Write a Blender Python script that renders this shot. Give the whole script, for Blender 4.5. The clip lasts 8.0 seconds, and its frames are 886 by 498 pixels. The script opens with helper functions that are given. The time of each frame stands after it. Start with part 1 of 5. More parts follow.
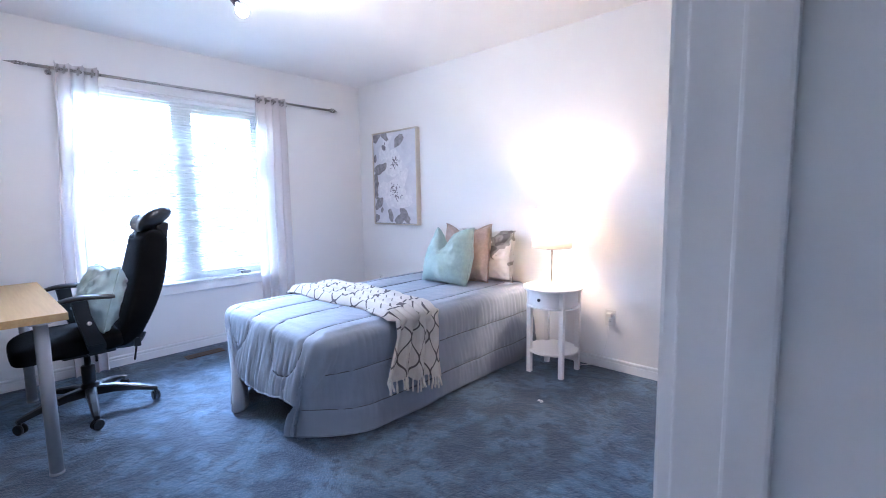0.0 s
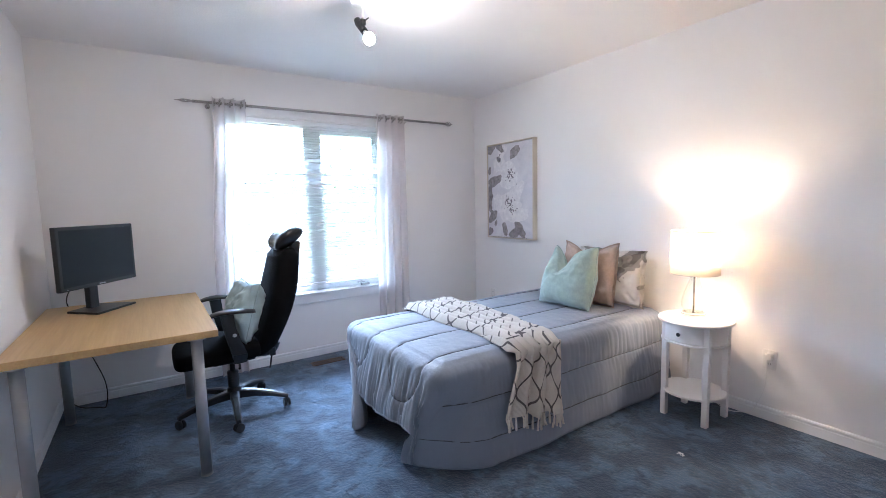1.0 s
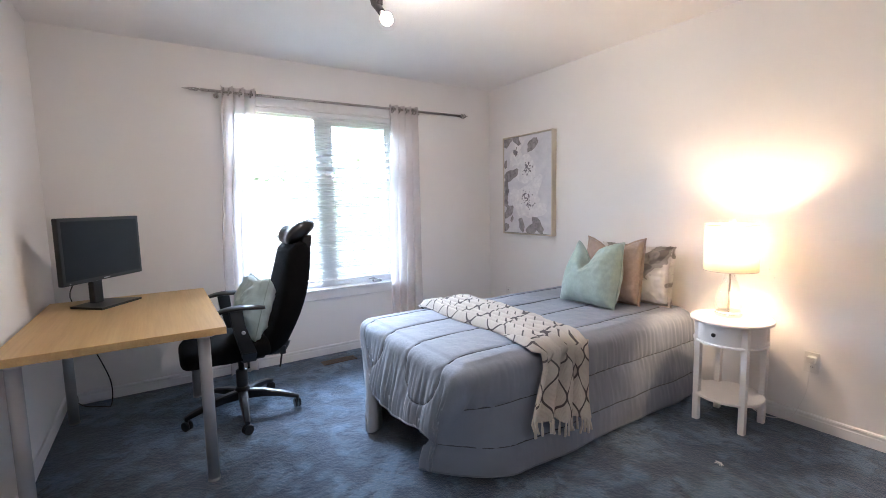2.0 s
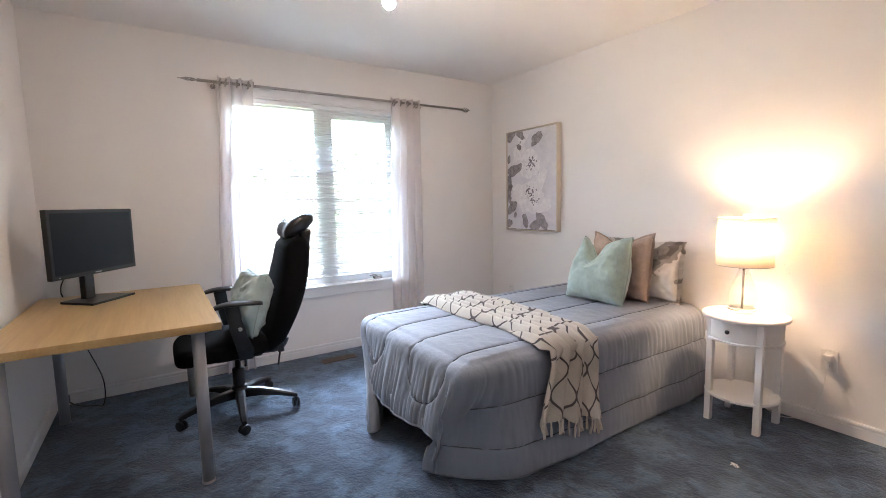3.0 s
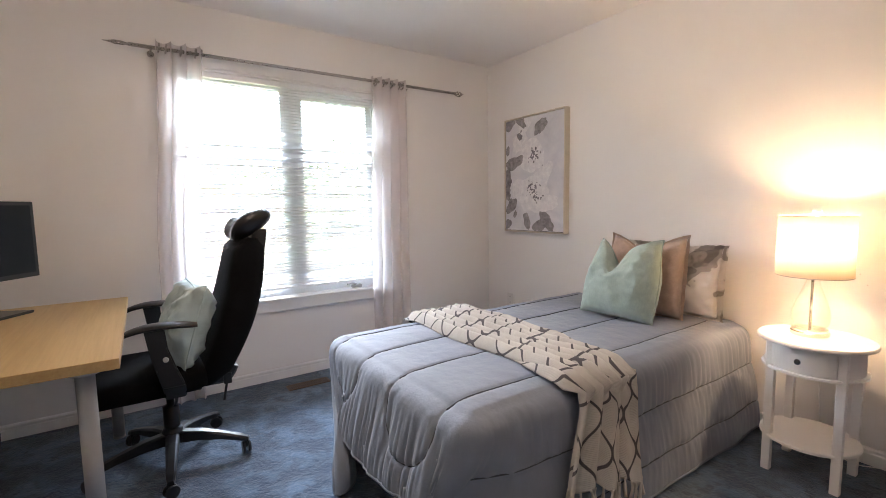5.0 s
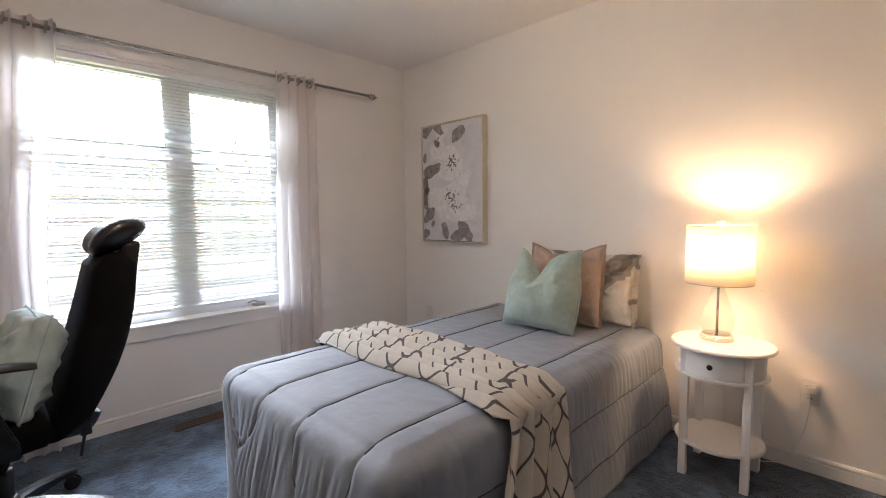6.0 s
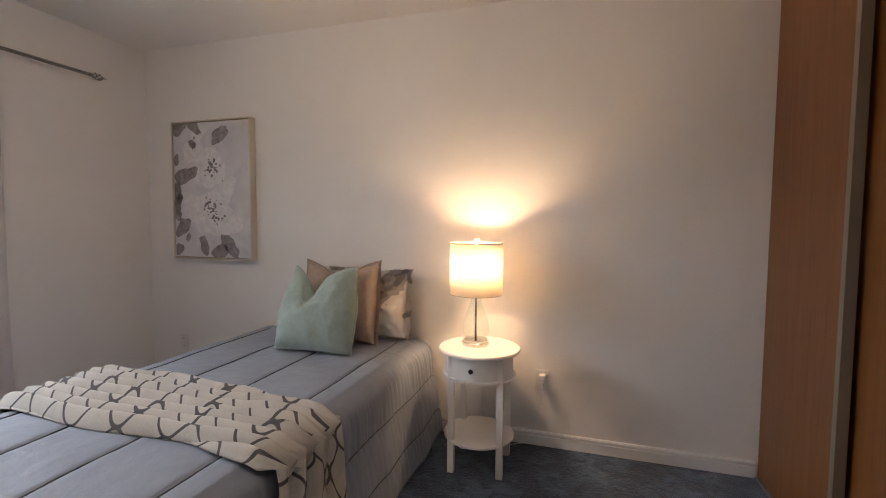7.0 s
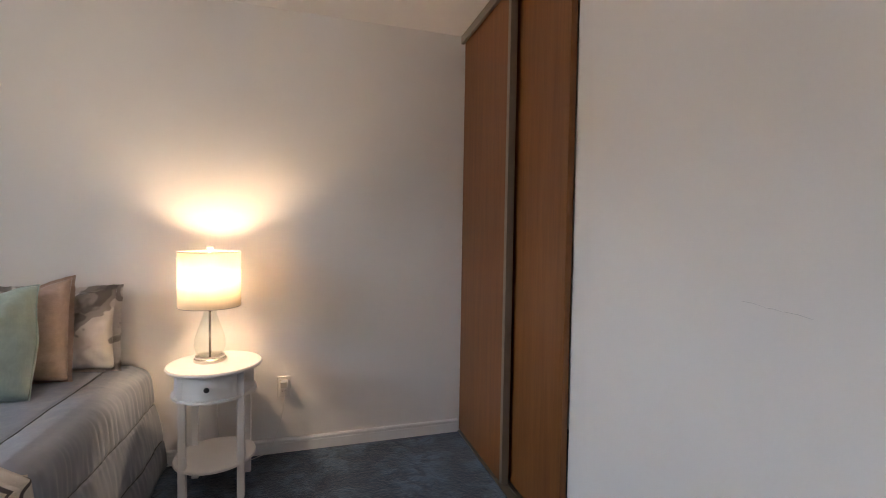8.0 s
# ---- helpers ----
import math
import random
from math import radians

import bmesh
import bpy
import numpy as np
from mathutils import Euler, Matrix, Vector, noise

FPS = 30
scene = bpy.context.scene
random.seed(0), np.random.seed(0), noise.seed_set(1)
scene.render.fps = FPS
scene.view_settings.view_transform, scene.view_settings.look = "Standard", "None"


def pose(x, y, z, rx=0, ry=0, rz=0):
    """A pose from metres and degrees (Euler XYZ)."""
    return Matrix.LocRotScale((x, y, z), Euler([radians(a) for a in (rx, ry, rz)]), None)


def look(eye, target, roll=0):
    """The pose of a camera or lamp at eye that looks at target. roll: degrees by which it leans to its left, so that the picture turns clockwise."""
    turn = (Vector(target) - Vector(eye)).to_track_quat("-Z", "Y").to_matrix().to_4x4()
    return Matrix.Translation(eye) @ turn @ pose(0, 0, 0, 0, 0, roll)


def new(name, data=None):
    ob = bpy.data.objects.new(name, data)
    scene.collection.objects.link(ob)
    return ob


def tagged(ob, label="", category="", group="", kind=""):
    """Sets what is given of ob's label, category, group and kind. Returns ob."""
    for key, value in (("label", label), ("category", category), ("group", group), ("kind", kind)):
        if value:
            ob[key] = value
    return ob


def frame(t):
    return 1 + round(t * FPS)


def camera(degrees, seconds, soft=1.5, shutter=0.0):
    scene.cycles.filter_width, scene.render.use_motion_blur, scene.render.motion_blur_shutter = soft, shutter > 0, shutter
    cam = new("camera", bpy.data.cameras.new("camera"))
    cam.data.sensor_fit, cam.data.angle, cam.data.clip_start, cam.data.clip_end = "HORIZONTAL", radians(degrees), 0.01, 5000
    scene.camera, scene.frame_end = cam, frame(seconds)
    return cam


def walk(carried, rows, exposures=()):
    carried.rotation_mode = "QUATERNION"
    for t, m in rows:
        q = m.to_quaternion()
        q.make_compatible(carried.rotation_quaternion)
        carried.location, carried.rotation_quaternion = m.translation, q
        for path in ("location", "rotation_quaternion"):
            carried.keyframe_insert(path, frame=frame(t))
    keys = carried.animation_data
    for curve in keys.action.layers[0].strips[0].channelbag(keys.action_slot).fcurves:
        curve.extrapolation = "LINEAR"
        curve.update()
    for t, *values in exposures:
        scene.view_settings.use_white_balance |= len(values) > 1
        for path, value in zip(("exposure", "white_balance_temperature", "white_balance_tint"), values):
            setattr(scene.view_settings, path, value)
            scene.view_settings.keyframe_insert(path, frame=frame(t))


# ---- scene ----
cam = camera(90.0, 8.0, 0.45, 0.06)
PATH = [
    (0, (0.522, 0.147, 1.21), (-0.828, 1.606, 0.994), -0.9),
    (0.2, (0.477, 0.134, 1.242), (-0.99, 1.475, 1.032), -1.0),
    (0.5, (0.44, 0.168, 1.298), (-1.144, 1.372, 1.092), -1.2),
    (1, (0.362, 0.181, 1.329), (-1.296, 1.282, 1.128), -1.3),
    (1.5, (0.269, 0.192, 1.311), (-1.406, 1.266, 1.107), -1.2),
    (3, (0.126, 0.221, 1.245), (-1.547, 1.297, 1.041), -1.1),
    (3.5, (0.04, 0.31, 1.224), (-1.632, 1.387, 1.017), -1.1),
    (4, (-0.118, 0.413, 1.206), (-1.787, 1.496, 1.004), -1.0),
    (5.5, (-0.419, 0.548, 1.2), (-2.012, 1.745, 1.027), -0.6),
    (6, (-0.493, 0.617, 1.202), (-1.897, 2.032, 1.044), -0.6),
    (6.5, (-0.507, 0.721, 1.212), (-1.579, 2.403, 1.068), -0.2),
    (7, (-0.513, 0.72, 1.238), (-1.1, 2.629, 1.119), 0.4),
    (7.2, (-0.543, 0.702, 1.235), (-0.901, 2.668, 1.133), 0.8),
    (7.5, (-0.561, 0.664, 1.241), (-0.548, 2.663, 1.159), 0.8),
    (8, (-0.564, 0.59, 1.24), (0.018, 2.502, 1.169), 0.9),
]
EXPOSURES = [(0.0, 4.60, 5000, 20), (0.5, 4.34, 5150, 16), (1.0, 4.25, 5500, 17), (1.5, 4.18, 5850, 18), (3.0, 4.16, 6550, 20), (4.0, 4.08, 6850, 21), (5.5, 3.76, 7150, 22), (6.5, 3.38, 7300, 22), (7.0, 3.18, 7150, 22), (7.5, 3.27, 6900, 20), (8.0, 3.22, 6500, 18)]
walk(cam, [(t, look(eye, target, roll)) for t, eye, target, roll in PATH], EXPOSURES)

from mathutils.bvhtree import BVHTree

# ---- world, sun, large lights ----
CEIL_GLOW, LAMP_GLOW = 61.0, 43.0            # brightness of the two bulbs
world = bpy.data.worlds.new("sky_world")
scene.world = world
world.use_nodes = True
wn = world.node_tree
sky = wn.nodes.new("ShaderNodeTexSky")
sky.sky_type = "NISHITA"
sky.sun_disc = False
sky.sun_elevation = radians(38)
sky.sun_rotation = radians(75)
sky.air_density, sky.dust_density = 1.2, 4.0
wn.links.new(sky.outputs[0], wn.nodes["Background"].inputs[0])
wn.nodes["Background"].inputs[1].default_value = 0.15

sun_data = bpy.data.lights.new("sun", "SUN")
sun_data.energy, sun_data.angle, sun_data.color = 4.5, radians(5), (1.0, 0.95, 0.88)
sun_ob = new("sun", sun_data)
sun_ob.matrix_world = look((12, 3, 11), (0, 0, 0))


# the bright upper sky over the window, which falls through the opening on bed and carpet
high = bpy.data.lights.new("sky_light", "AREA")
high.shape, high.size, high.size_y, high.energy, high.color = "RECTANGLE", 4.2, 2.0, 108.0, (0.68, 0.85, 1.0)
high_ob = new("sky_light", high)
high_ob.matrix_world = look((-6.7, 1.41, 3.25), (-2.2, 1.45, 0.95))


# ---- materials ----
def principled(name, color, rough=0.6, metal=0.0):
    m = bpy.data.materials.new(name)
    m.use_nodes = True
    b = m.node_tree.nodes["Principled BSDF"]
    b.inputs["Base Color"].default_value = (*color, 1)
    b.inputs["Roughness"].default_value = rough
    b.inputs["Metallic"].default_value = metal
    return m, m.node_tree.nodes, m.node_tree.links, b


def coords(n, l, scale=(1, 1, 1), kind="Object"):
    tc = n.new("ShaderNodeTexCoord")
    mp = n.new("ShaderNodeMapping")
    mp.inputs["Scale"].default_value = scale
    l.new(tc.outputs[kind], mp.inputs[0])
    return mp.outputs[0]


def noise_tex(n, l, vec, scale, detail=4, rough=0.55):
    t = n.new("ShaderNodeTexNoise")
    t.inputs["Scale"].default_value = scale
    t.inputs["Detail"].default_value = detail
    t.inputs["Roughness"].default_value = rough
    l.new(vec, t.inputs["Vector"])
    return t.outputs["Fac"]


def ramp(n, l, fac, stops):
    r = n.new("ShaderNodeValToRGB")
    e = r.color_ramp.elements
    while len(e) < len(stops):
        e.new(0.5)
    for el, (p, c) in zip(e, stops):
        el.position, el.color = p, (*c, 1)
    l.new(fac, r.inputs[0])
    return r.outputs[0]


def mix_col(n, l, a, b, fac, mode="MIX"):
    m = n.new("ShaderNodeMix")
    m.data_type, m.blend_type = "RGBA", mode
    for sock, v in ((m.inputs["Factor"], fac), (m.inputs["A"], a), (m.inputs["B"], b)):
        if hasattr(v, "is_linked"):
            l.new(v, sock)
        else:
            sock.default_value = v if not isinstance(v, tuple) else (*v, 1)
    return m.outputs["Result"]


def math_node(n, l, op, a, b=0.0):
    m = n.new("ShaderNodeMath")
    m.operation = op
    for sock, v in ((m.inputs[0], a), (m.inputs[1], b)):
        if hasattr(v, "is_linked"):
            l.new(v, sock)
        else:
            sock.default_value = v
    return m.outputs[0]


def bump(n, l, b, height, strength=0.3, dist=0.01):
    bp = n.new("ShaderNodeBump")
    bp.inputs["Strength"].default_value = strength
    bp.inputs["Distance"].default_value = dist
    l.new(height, bp.inputs["Height"])
    l.new(bp.outputs[0], b.inputs["Normal"])


def two_scale(name, color, rough=0.6, metal=0.0, big=2.0, fine=60.0, vary=0.06, relief=0.15, dist=0.002, stretch=(1, 1, 1)):
    """Paint, plastic, plaster, cloth: base colour with broad blotches, fine grain and relief."""
    m, n, l, b = principled(name, color, rough, metal)
    v = coords(n, l, stretch)
    lo = tuple(c * (1 - vary) for c in color)
    hi = tuple(min(1, c * (1 + vary)) for c in color)
    c1 = ramp(n, l, noise_tex(n, l, v, big, 3), [(0.3, lo), (0.7, hi)])
    f = noise_tex(n, l, v, fine, 3)
    c2 = mix_col(n, l, c1, lo, math_node(n, l, "MULTIPLY", f, 0.5))
    l.new(c2, b.inputs["Base Color"])
    r = n.new("ShaderNodeMapRange")
    r.inputs["To Min"].default_value, r.inputs["To Max"].default_value = max(0, rough - 0.08), min(1, rough + 0.08)
    l.new(f, r.inputs["Value"])
    l.new(r.outputs[0], b.inputs["Roughness"])
    if relief:
        bump(n, l, b, f, relief, dist)
    return m


M = {}
M["wall"] = two_scale("wall_paint", (0.85, 0.825, 0.80), 0.55, big=1.2, fine=180, vary=0.025, relief=0.08, dist=0.001)
M["ceiling"] = two_scale("stippled_ceiling", (0.88, 0.86, 0.84), 0.9, big=1.5, fine=95, vary=0.03, relief=0.5, dist=0.004)
M["trim"] = two_scale("trim_paint", (0.83, 0.82, 0.81), 0.35, big=4, fine=120, vary=0.03, relief=0.05, dist=0.001)
M["vinyl"] = two_scale("window_vinyl", (0.85, 0.86, 0.87), 0.3, big=4, fine=120, vary=0.02, relief=0.03, dist=0.001)
M["white_paint"] = two_scale("white_lacquer", (0.82, 0.80, 0.78), 0.35, big=5, fine=90, vary=0.03, relief=0.06, dist=0.001)


def carpet_material():
    m, n, l, b = principled("blue_carpet", (0.1, 0.15, 0.22), 0.95)
    v = coords(n, l)
    warp = n.new("ShaderNodeTexNoise")
    warp.inputs["Scale"].default_value = 3.0
    l.new(v, warp.inputs["Vector"])
    vv = mix_col(n, l, v, warp.outputs["Color"], 0.12)
    blot = noise_tex(n, l, vv, 6.5, 5, 0.55)
    c1 = ramp(n, l, blot, [(0.42, (0.025, 0.048, 0.082)), (0.47, (0.044, 0.080, 0.125)), (0.53, (0.072, 0.122, 0.182)), (0.585, (0.102, 0.166, 0.240))])
    tuft = noise_tex(n, l, vv, 15, 5, 0.65)
    c1 = mix_col(n, l, c1, (0.026, 0.050, 0.088), ramp(n, l, tuft, [(0.40, (0.95, 0.95, 0.95)), (0.50, (0, 0, 0))]))
    fine = noise_tex(n, l, v, 130, 3)
    c2 = mix_col(n, l, c1, (0.032, 0.058, 0.098), math_node(n, l, "MULTIPLY", fine, 0.55))
    l.new(c2, b.inputs["Base Color"])
    b.inputs["Sheen Weight"].default_value = 0.25
    b.inputs["Sheen Roughness"].default_value = 0.5
    mid = noise_tex(n, l, v, 55, 4)
    h = math_node(n, l, "ADD", math_node(n, l, "MULTIPLY", fine, 0.5), math_node(n, l, "ADD", math_node(n, l, "MULTIPLY", mid, 0.7), math_node(n, l, "ADD", math_node(n, l, "MULTIPLY", blot, 1.5), math_node(n, l, "MULTIPLY", tuft, 1.2))))
    bump(n, l, b, h, 0.8, 0.014)
    return m


def wood_material(name, dark, light, along, scale=1.0, rough=0.4, contrast=1.0):
    """Wood with grain along one axis (0, 1, 2)."""
    m, n, l, b = principled(name, light, rough)
    s = [14.0 * scale] * 3
    s[along] = 0.9 * scale
    v = coords(n, l, tuple(s))
    g = noise_tex(n, l, v, 1.6, 6, 0.65)
    s2 = [70.0 * scale] * 3
    s2[along] = 2.5 * scale
    g2 = noise_tex(n, l, coords(n, l, tuple(s2)), 2.0, 3)
    f = math_node(n, l, "ADD", math_node(n, l, "MULTIPLY", g, 0.7), math_node(n, l, "MULTIPLY", g2, 0.3))
    mid = tuple((a + c) / 2 for a, c in zip(dark, light))
    c = ramp(n, l, f, [(0.5 - 0.2 / contrast, dark), (0.5, mid), (0.5 + 0.2 / contrast, light)])
    blot = noise_tex(n, l, coords(n, l), 2.2, 3)
    c = mix_col(n, l, c, dark, math_node(n, l, "MULTIPLY", blot, 0.25))
    l.new(c, b.inputs["Base Color"])
    bump(n, l, b, g2, 0.08, 0.001)
    return m


M["carpet"] = carpet_material()
M["birch"] = wood_material("birch_veneer", (0.46, 0.275, 0.105), (0.64, 0.445, 0.205), 0, 0.8, 0.38)
M["closet_wood"] = wood_material("closet_veneer", (0.160, 0.056, 0.014), (0.275, 0.108, 0.032), 2, 1.0, 0.42)
M["steel"] = two_scale("brushed_steel", (0.42, 0.40, 0.38), 0.28, 1.0, big=6, fine=150, vary=0.06, relief=0.05, dist=0.0006)
M["silver_paint"] = two_scale("silver_leg_paint", (0.36, 0.37, 0.39), 0.42, 0.35, big=5, fine=200, vary=0.05, relief=0.05, dist=0.0006)
M["bronze_metal"] = two_scale("closet_track_metal", (0.34, 0.32, 0.27), 0.4, 0.8, big=5, fine=160, vary=0.06, relief=0.04, dist=0.0006)
M["black_plastic"] = two_scale("black_plastic", (0.010, 0.010, 0.011), 0.36, big=8, fine=220, vary=0.2, relief=0.12, dist=0.0008)
M["black_cloth"] = two_scale("black_mesh_cloth", (0.0045, 0.0045, 0.005), 0.95, big=10, fine=320, vary=0.3, relief=0.5, dist=0.002)
M["vent_brown"] = two_scale("brown_vent_metal", (0.10, 0.055, 0.03), 0.45, 0.3, big=8, fine=120, vary=0.1, relief=0.1, dist=0.001)
M["dark_void"] = two_scale("dark_duct", (0.01, 0.01, 0.01), 0.9, vary=0.1, relief=0)


# ---- building helpers ----
def link_bm(name, bm, mat, smooth=False):
    me = bpy.data.meshes.new(name)
    bm.normal_update()
    bm.to_mesh(me)
    bm.free()
    for mt in (mat if isinstance(mat, (list, tuple)) else [mat]):
        me.materials.append(mt)
    if smooth:
        me.polygons.foreach_set("use_smooth", [True] * len(me.polygons))
    return new(name, me)


def part(name, bm, mat, parent, label="", smooth=False):
    ob = link_bm(name, bm, mat, smooth)
    ob.parent = parent
    return tagged(ob, label)


def thing(name, label, category, at=(0, 0, 0), rz=0, group="", kind=""):
    ob = new(name)
    ob.empty_display_size = 0.1
    ob.matrix_world = pose(*at, 0, 0, rz)
    return tagged(ob, label, category, group, kind)


def box(bm, lo, hi, bev=0.0, seg=2):
    r = bmesh.ops.create_cube(bm, size=1.0)
    for v in r["verts"]:
        v.co = Vector([(a + b) / 2 + c * (b - a) for a, b, c in zip(lo, hi, v.co)])
    if bev:
        edges = list({e for v in r["verts"] for e in v.link_edges})
        bmesh.ops.bevel(bm, geom=edges, offset=bev, segments=seg, affect="EDGES", profile=0.6)
    return bm


def boxes(*list_of, bev=0.0):
    bm = bmesh.new()
    for lo, hi in list_of:
        box(bm, lo, hi, bev)
    return bm


def lathe(bm, prof, segs=32, at=(0, 0, 0), sx=1.0, sy=1.0, cap=True):
    """A turned form: prof is a list of (radius, height)."""
    rings = []
    for r, z in prof:
        rings.append([bm.verts.new((at[0] + sx * r * math.cos(2 * math.pi * k / segs), at[1] + sy * r * math.sin(2 * math.pi * k / segs), at[2] + z)) for k in range(segs)])
    for a, b in zip(rings, rings[1:]):
        for k in range(segs):
            bm.faces.new((a[k], a[(k + 1) % segs], b[(k + 1) % segs], b[k]))
    if cap:
        bm.faces.new(list(reversed(rings[0])))
        bm.faces.new(rings[-1])
    return bm


def tube(bm, pts, r, segs=10, cap=True):
    """A round bar through points; r is one radius or one for each point."""
    pts = [Vector(p) for p in pts]
    rr = r if isinstance(r, (list, tuple)) else [r] * len(pts)
    rings, side = [], None
    for i, p in enumerate(pts):
        d = (pts[min(i + 1, len(pts) - 1)] - pts[max(i - 1, 0)]).normalized()
        if side is None:
            side = d.orthogonal().normalized()
        else:
            side = (side - d * side.dot(d)).normalized()
        up = d.cross(side)
        rings.append([bm.verts.new(p + rr[i] * (math.cos(2 * math.pi * k / segs) * side + math.sin(2 * math.pi * k / segs) * up)) for k in range(segs)])
    for a, b in zip(rings, rings[1:]):
        for k in range(segs):
            bm.faces.new((a[k], a[(k + 1) % segs], b[(k + 1) % segs], b[k]))
    if cap:
        bm.faces.new(list(reversed(rings[0])))
        bm.faces.new(rings[-1])
    return bm


def sheet(fn, nu, nv, uv=False):
    """A surface fn(u, v) over the unit square."""
    bm = bmesh.new()
    g = [[bm.verts.new(fn(i / nu, j / nv)) for j in range(nv + 1)] for i in range(nu + 1)]
    lay = bm.loops.layers.uv.new("UVMap") if uv else None
    for i in range(nu):
        for j in range(nv):
            f = bm.faces.new((g[i][j], g[i + 1][j], g[i + 1][j + 1], g[i][j + 1]))
            f.smooth = True
            if uv:
                for lp, (a, b) in zip(f.loops, ((i, j), (i + 1, j), (i + 1, j + 1), (i, j + 1))):
                    lp[lay].uv = (a / nu, b / nv)
    return bm


def spline(pts, n=12):
    """Points along a smooth curve through pts."""
    P = [Vector(p) for p in pts]
    out = []
    for i in range(len(P) - 1):
        a, b, c, d = P[max(i - 1, 0)], P[i], P[i + 1], P[min(i + 2, len(P) - 1)]
        for k in range(n):
            t = k / n
            out.append(0.5 * ((2 * b) + (c - a) * t + (2 * a - 5 * b + 4 * c - d) * t * t + (3 * b - a - 3 * c + d) * t ** 3))
    return out + [P[-1]]


def clamp(x, a=0.0, b=1.0):
    return max(a, min(b, x))


def smooth01(x):
    x = clamp(x)
    return x * x * (3 - 2 * x)


def setting(name, bm, mat, label, category, smooth=False):
    return tagged(link_bm(name, bm, mat, smooth), label, category, "", "structure")


# ---- the room: x from the window wall to the closet wall, y from the desk wall to the bed wall ----
XW, XE, YS, YN, H = -3.51, 0.43, -0.395, 3.187, 2.44
WT = 0.12                                        # inner wall thickness
OY0, OY1, OZ0, OZ1 = 0.71, 2.11, 0.562, 2.075      # window opening
DY0, DY1, DH = -0.27, 0.525, 2.05                # doorway in the east wall
CY0, CY1 = 2.10, YN                               # closet front
HALL_X = 1.75
SCUFFS = ((1.393, 1.089, 1.335, 1.083), (1.337, 1.082, 1.293, 1.079), (1.293, 1.080, 1.233, 1.074))   # y, z to y, z on the east wall

setting("floor", boxes(((XW - 0.3, YS - 0.8, -0.12), (HALL_X + 0.1, YN + 0.3, 0.0))), M["carpet"], "blue-grey cut pile carpet with brushed darker patches", "carpet floor")
setting("ceiling", boxes(((XW - 0.3, YS - 0.8, H), (HALL_X + 0.1, YN + 0.3, H + 0.15))), M["ceiling"], "white stippled plaster ceiling", "ceiling")
setting("wall_north", boxes(((XW - 0.25, YN, 0), (1.15, YN + WT, H))), M["wall"], "warm white painted wall behind the bed", "wall")
setting("wall_south", boxes(((XW - 0.25, YS - WT, 0), (XE + WT, YS, H))), M["wall"], "warm white painted wall beside the desk", "wall")
setting("wall_west", boxes(((XW - 0.25, YS, 0), (XW, OY0, H)), ((XW - 0.25, OY1, 0), (XW, YN, H)), ((XW - 0.25, OY0, 0), (XW, OY1, OZ0)), ((XW - 0.25, OY0, OZ1), (XW, OY1, H))),
        M["wall"], "warm white painted wall with the window", "wall")
setting("wall_east", boxes(((XE, YS, 0), (XE + WT, DY0, H)), ((XE, DY1, 0), (XE + WT, 2.10, H)), ((XE, DY0, DH), (XE + WT, DY1, H))),
        M["wall"], "white painted wall with faint scuff marks", "wall")
setting("closet_interior", boxes(((1.03, 2.10, 0), (1.15, YN, H)), ((XE + WT, 1.94, 0), (1.15, 2.10, H))), M["wall"], "plain white closet lining", "wall")
# unseen hall; the small opening at its south end is added to brighten the jamb
setting("wall_hall", boxes(((HALL_X, YS - 0.7, 0), (HALL_X + 0.1, 1.94, H)), ((XE, YS - 0.8, 0), (0.95, YS - 0.7, H)), ((1.15, YS - 0.8, 0), (HALL_X, YS - 0.7, H)), ((0.95, YS - 0.8, 0), (1.15, YS - 0.7, 1.4)), ((0.95, YS - 0.8, 1.62), (1.15, YS - 0.7, H)), ((XE, YS - 0.7, 0), (XE + WT, YS - WT, H)), ((1.15, 1.84, 0), (HALL_X, 1.94, H))),
        M["wall"], "plain white unseen hall wall with an added light opening", "wall")


def baseboard(name, a, b, inward):
    """A moulded board along a wall's foot from a to b, on the side of inward."""
    bm = bmesh.new()
    a, b, n = Vector((*a, 0)), Vector((*b, 0)), Vector((*inward, 0))
    prof = [(0, 0), (0.012, 0), (0.012, 0.052), (0.009, 0.056), (0.009, 0.062), (0.014, 0.065), (0.014, 0.072), (0.010, 0.078), (0, 0.080)]
    rows = [[bm.verts.new(p + n * d + Vector((0, 0, z))) for d, z in prof] for p in (a, b)]
    for k in range(len(prof) - 1):
        bm.faces.new((rows[0][k], rows[1][k], rows[1][k + 1], rows[0][k + 1]))
    bm.faces.new(rows[0])
    bm.faces.new(list(reversed(rows[1])))
    bmesh.ops.recalc_face_normals(bm, faces=bm.faces)
    setting(name, bm, M["trim"], "white moulded baseboard with a ridged top edge", "baseboard")


baseboard("baseboard_north", (XW, YN), (0.335, YN), (0, -1))
baseboard("baseboard_west", (XW, YS), (XW, YN), (1, 0))
baseboard("baseboard_south", (XW, YS), (XE, YS), (0, 1))
baseboard("baseboard_east", (XE, DY1 + 0.075), (XE, CY0 - 0.01), (-1, 0))

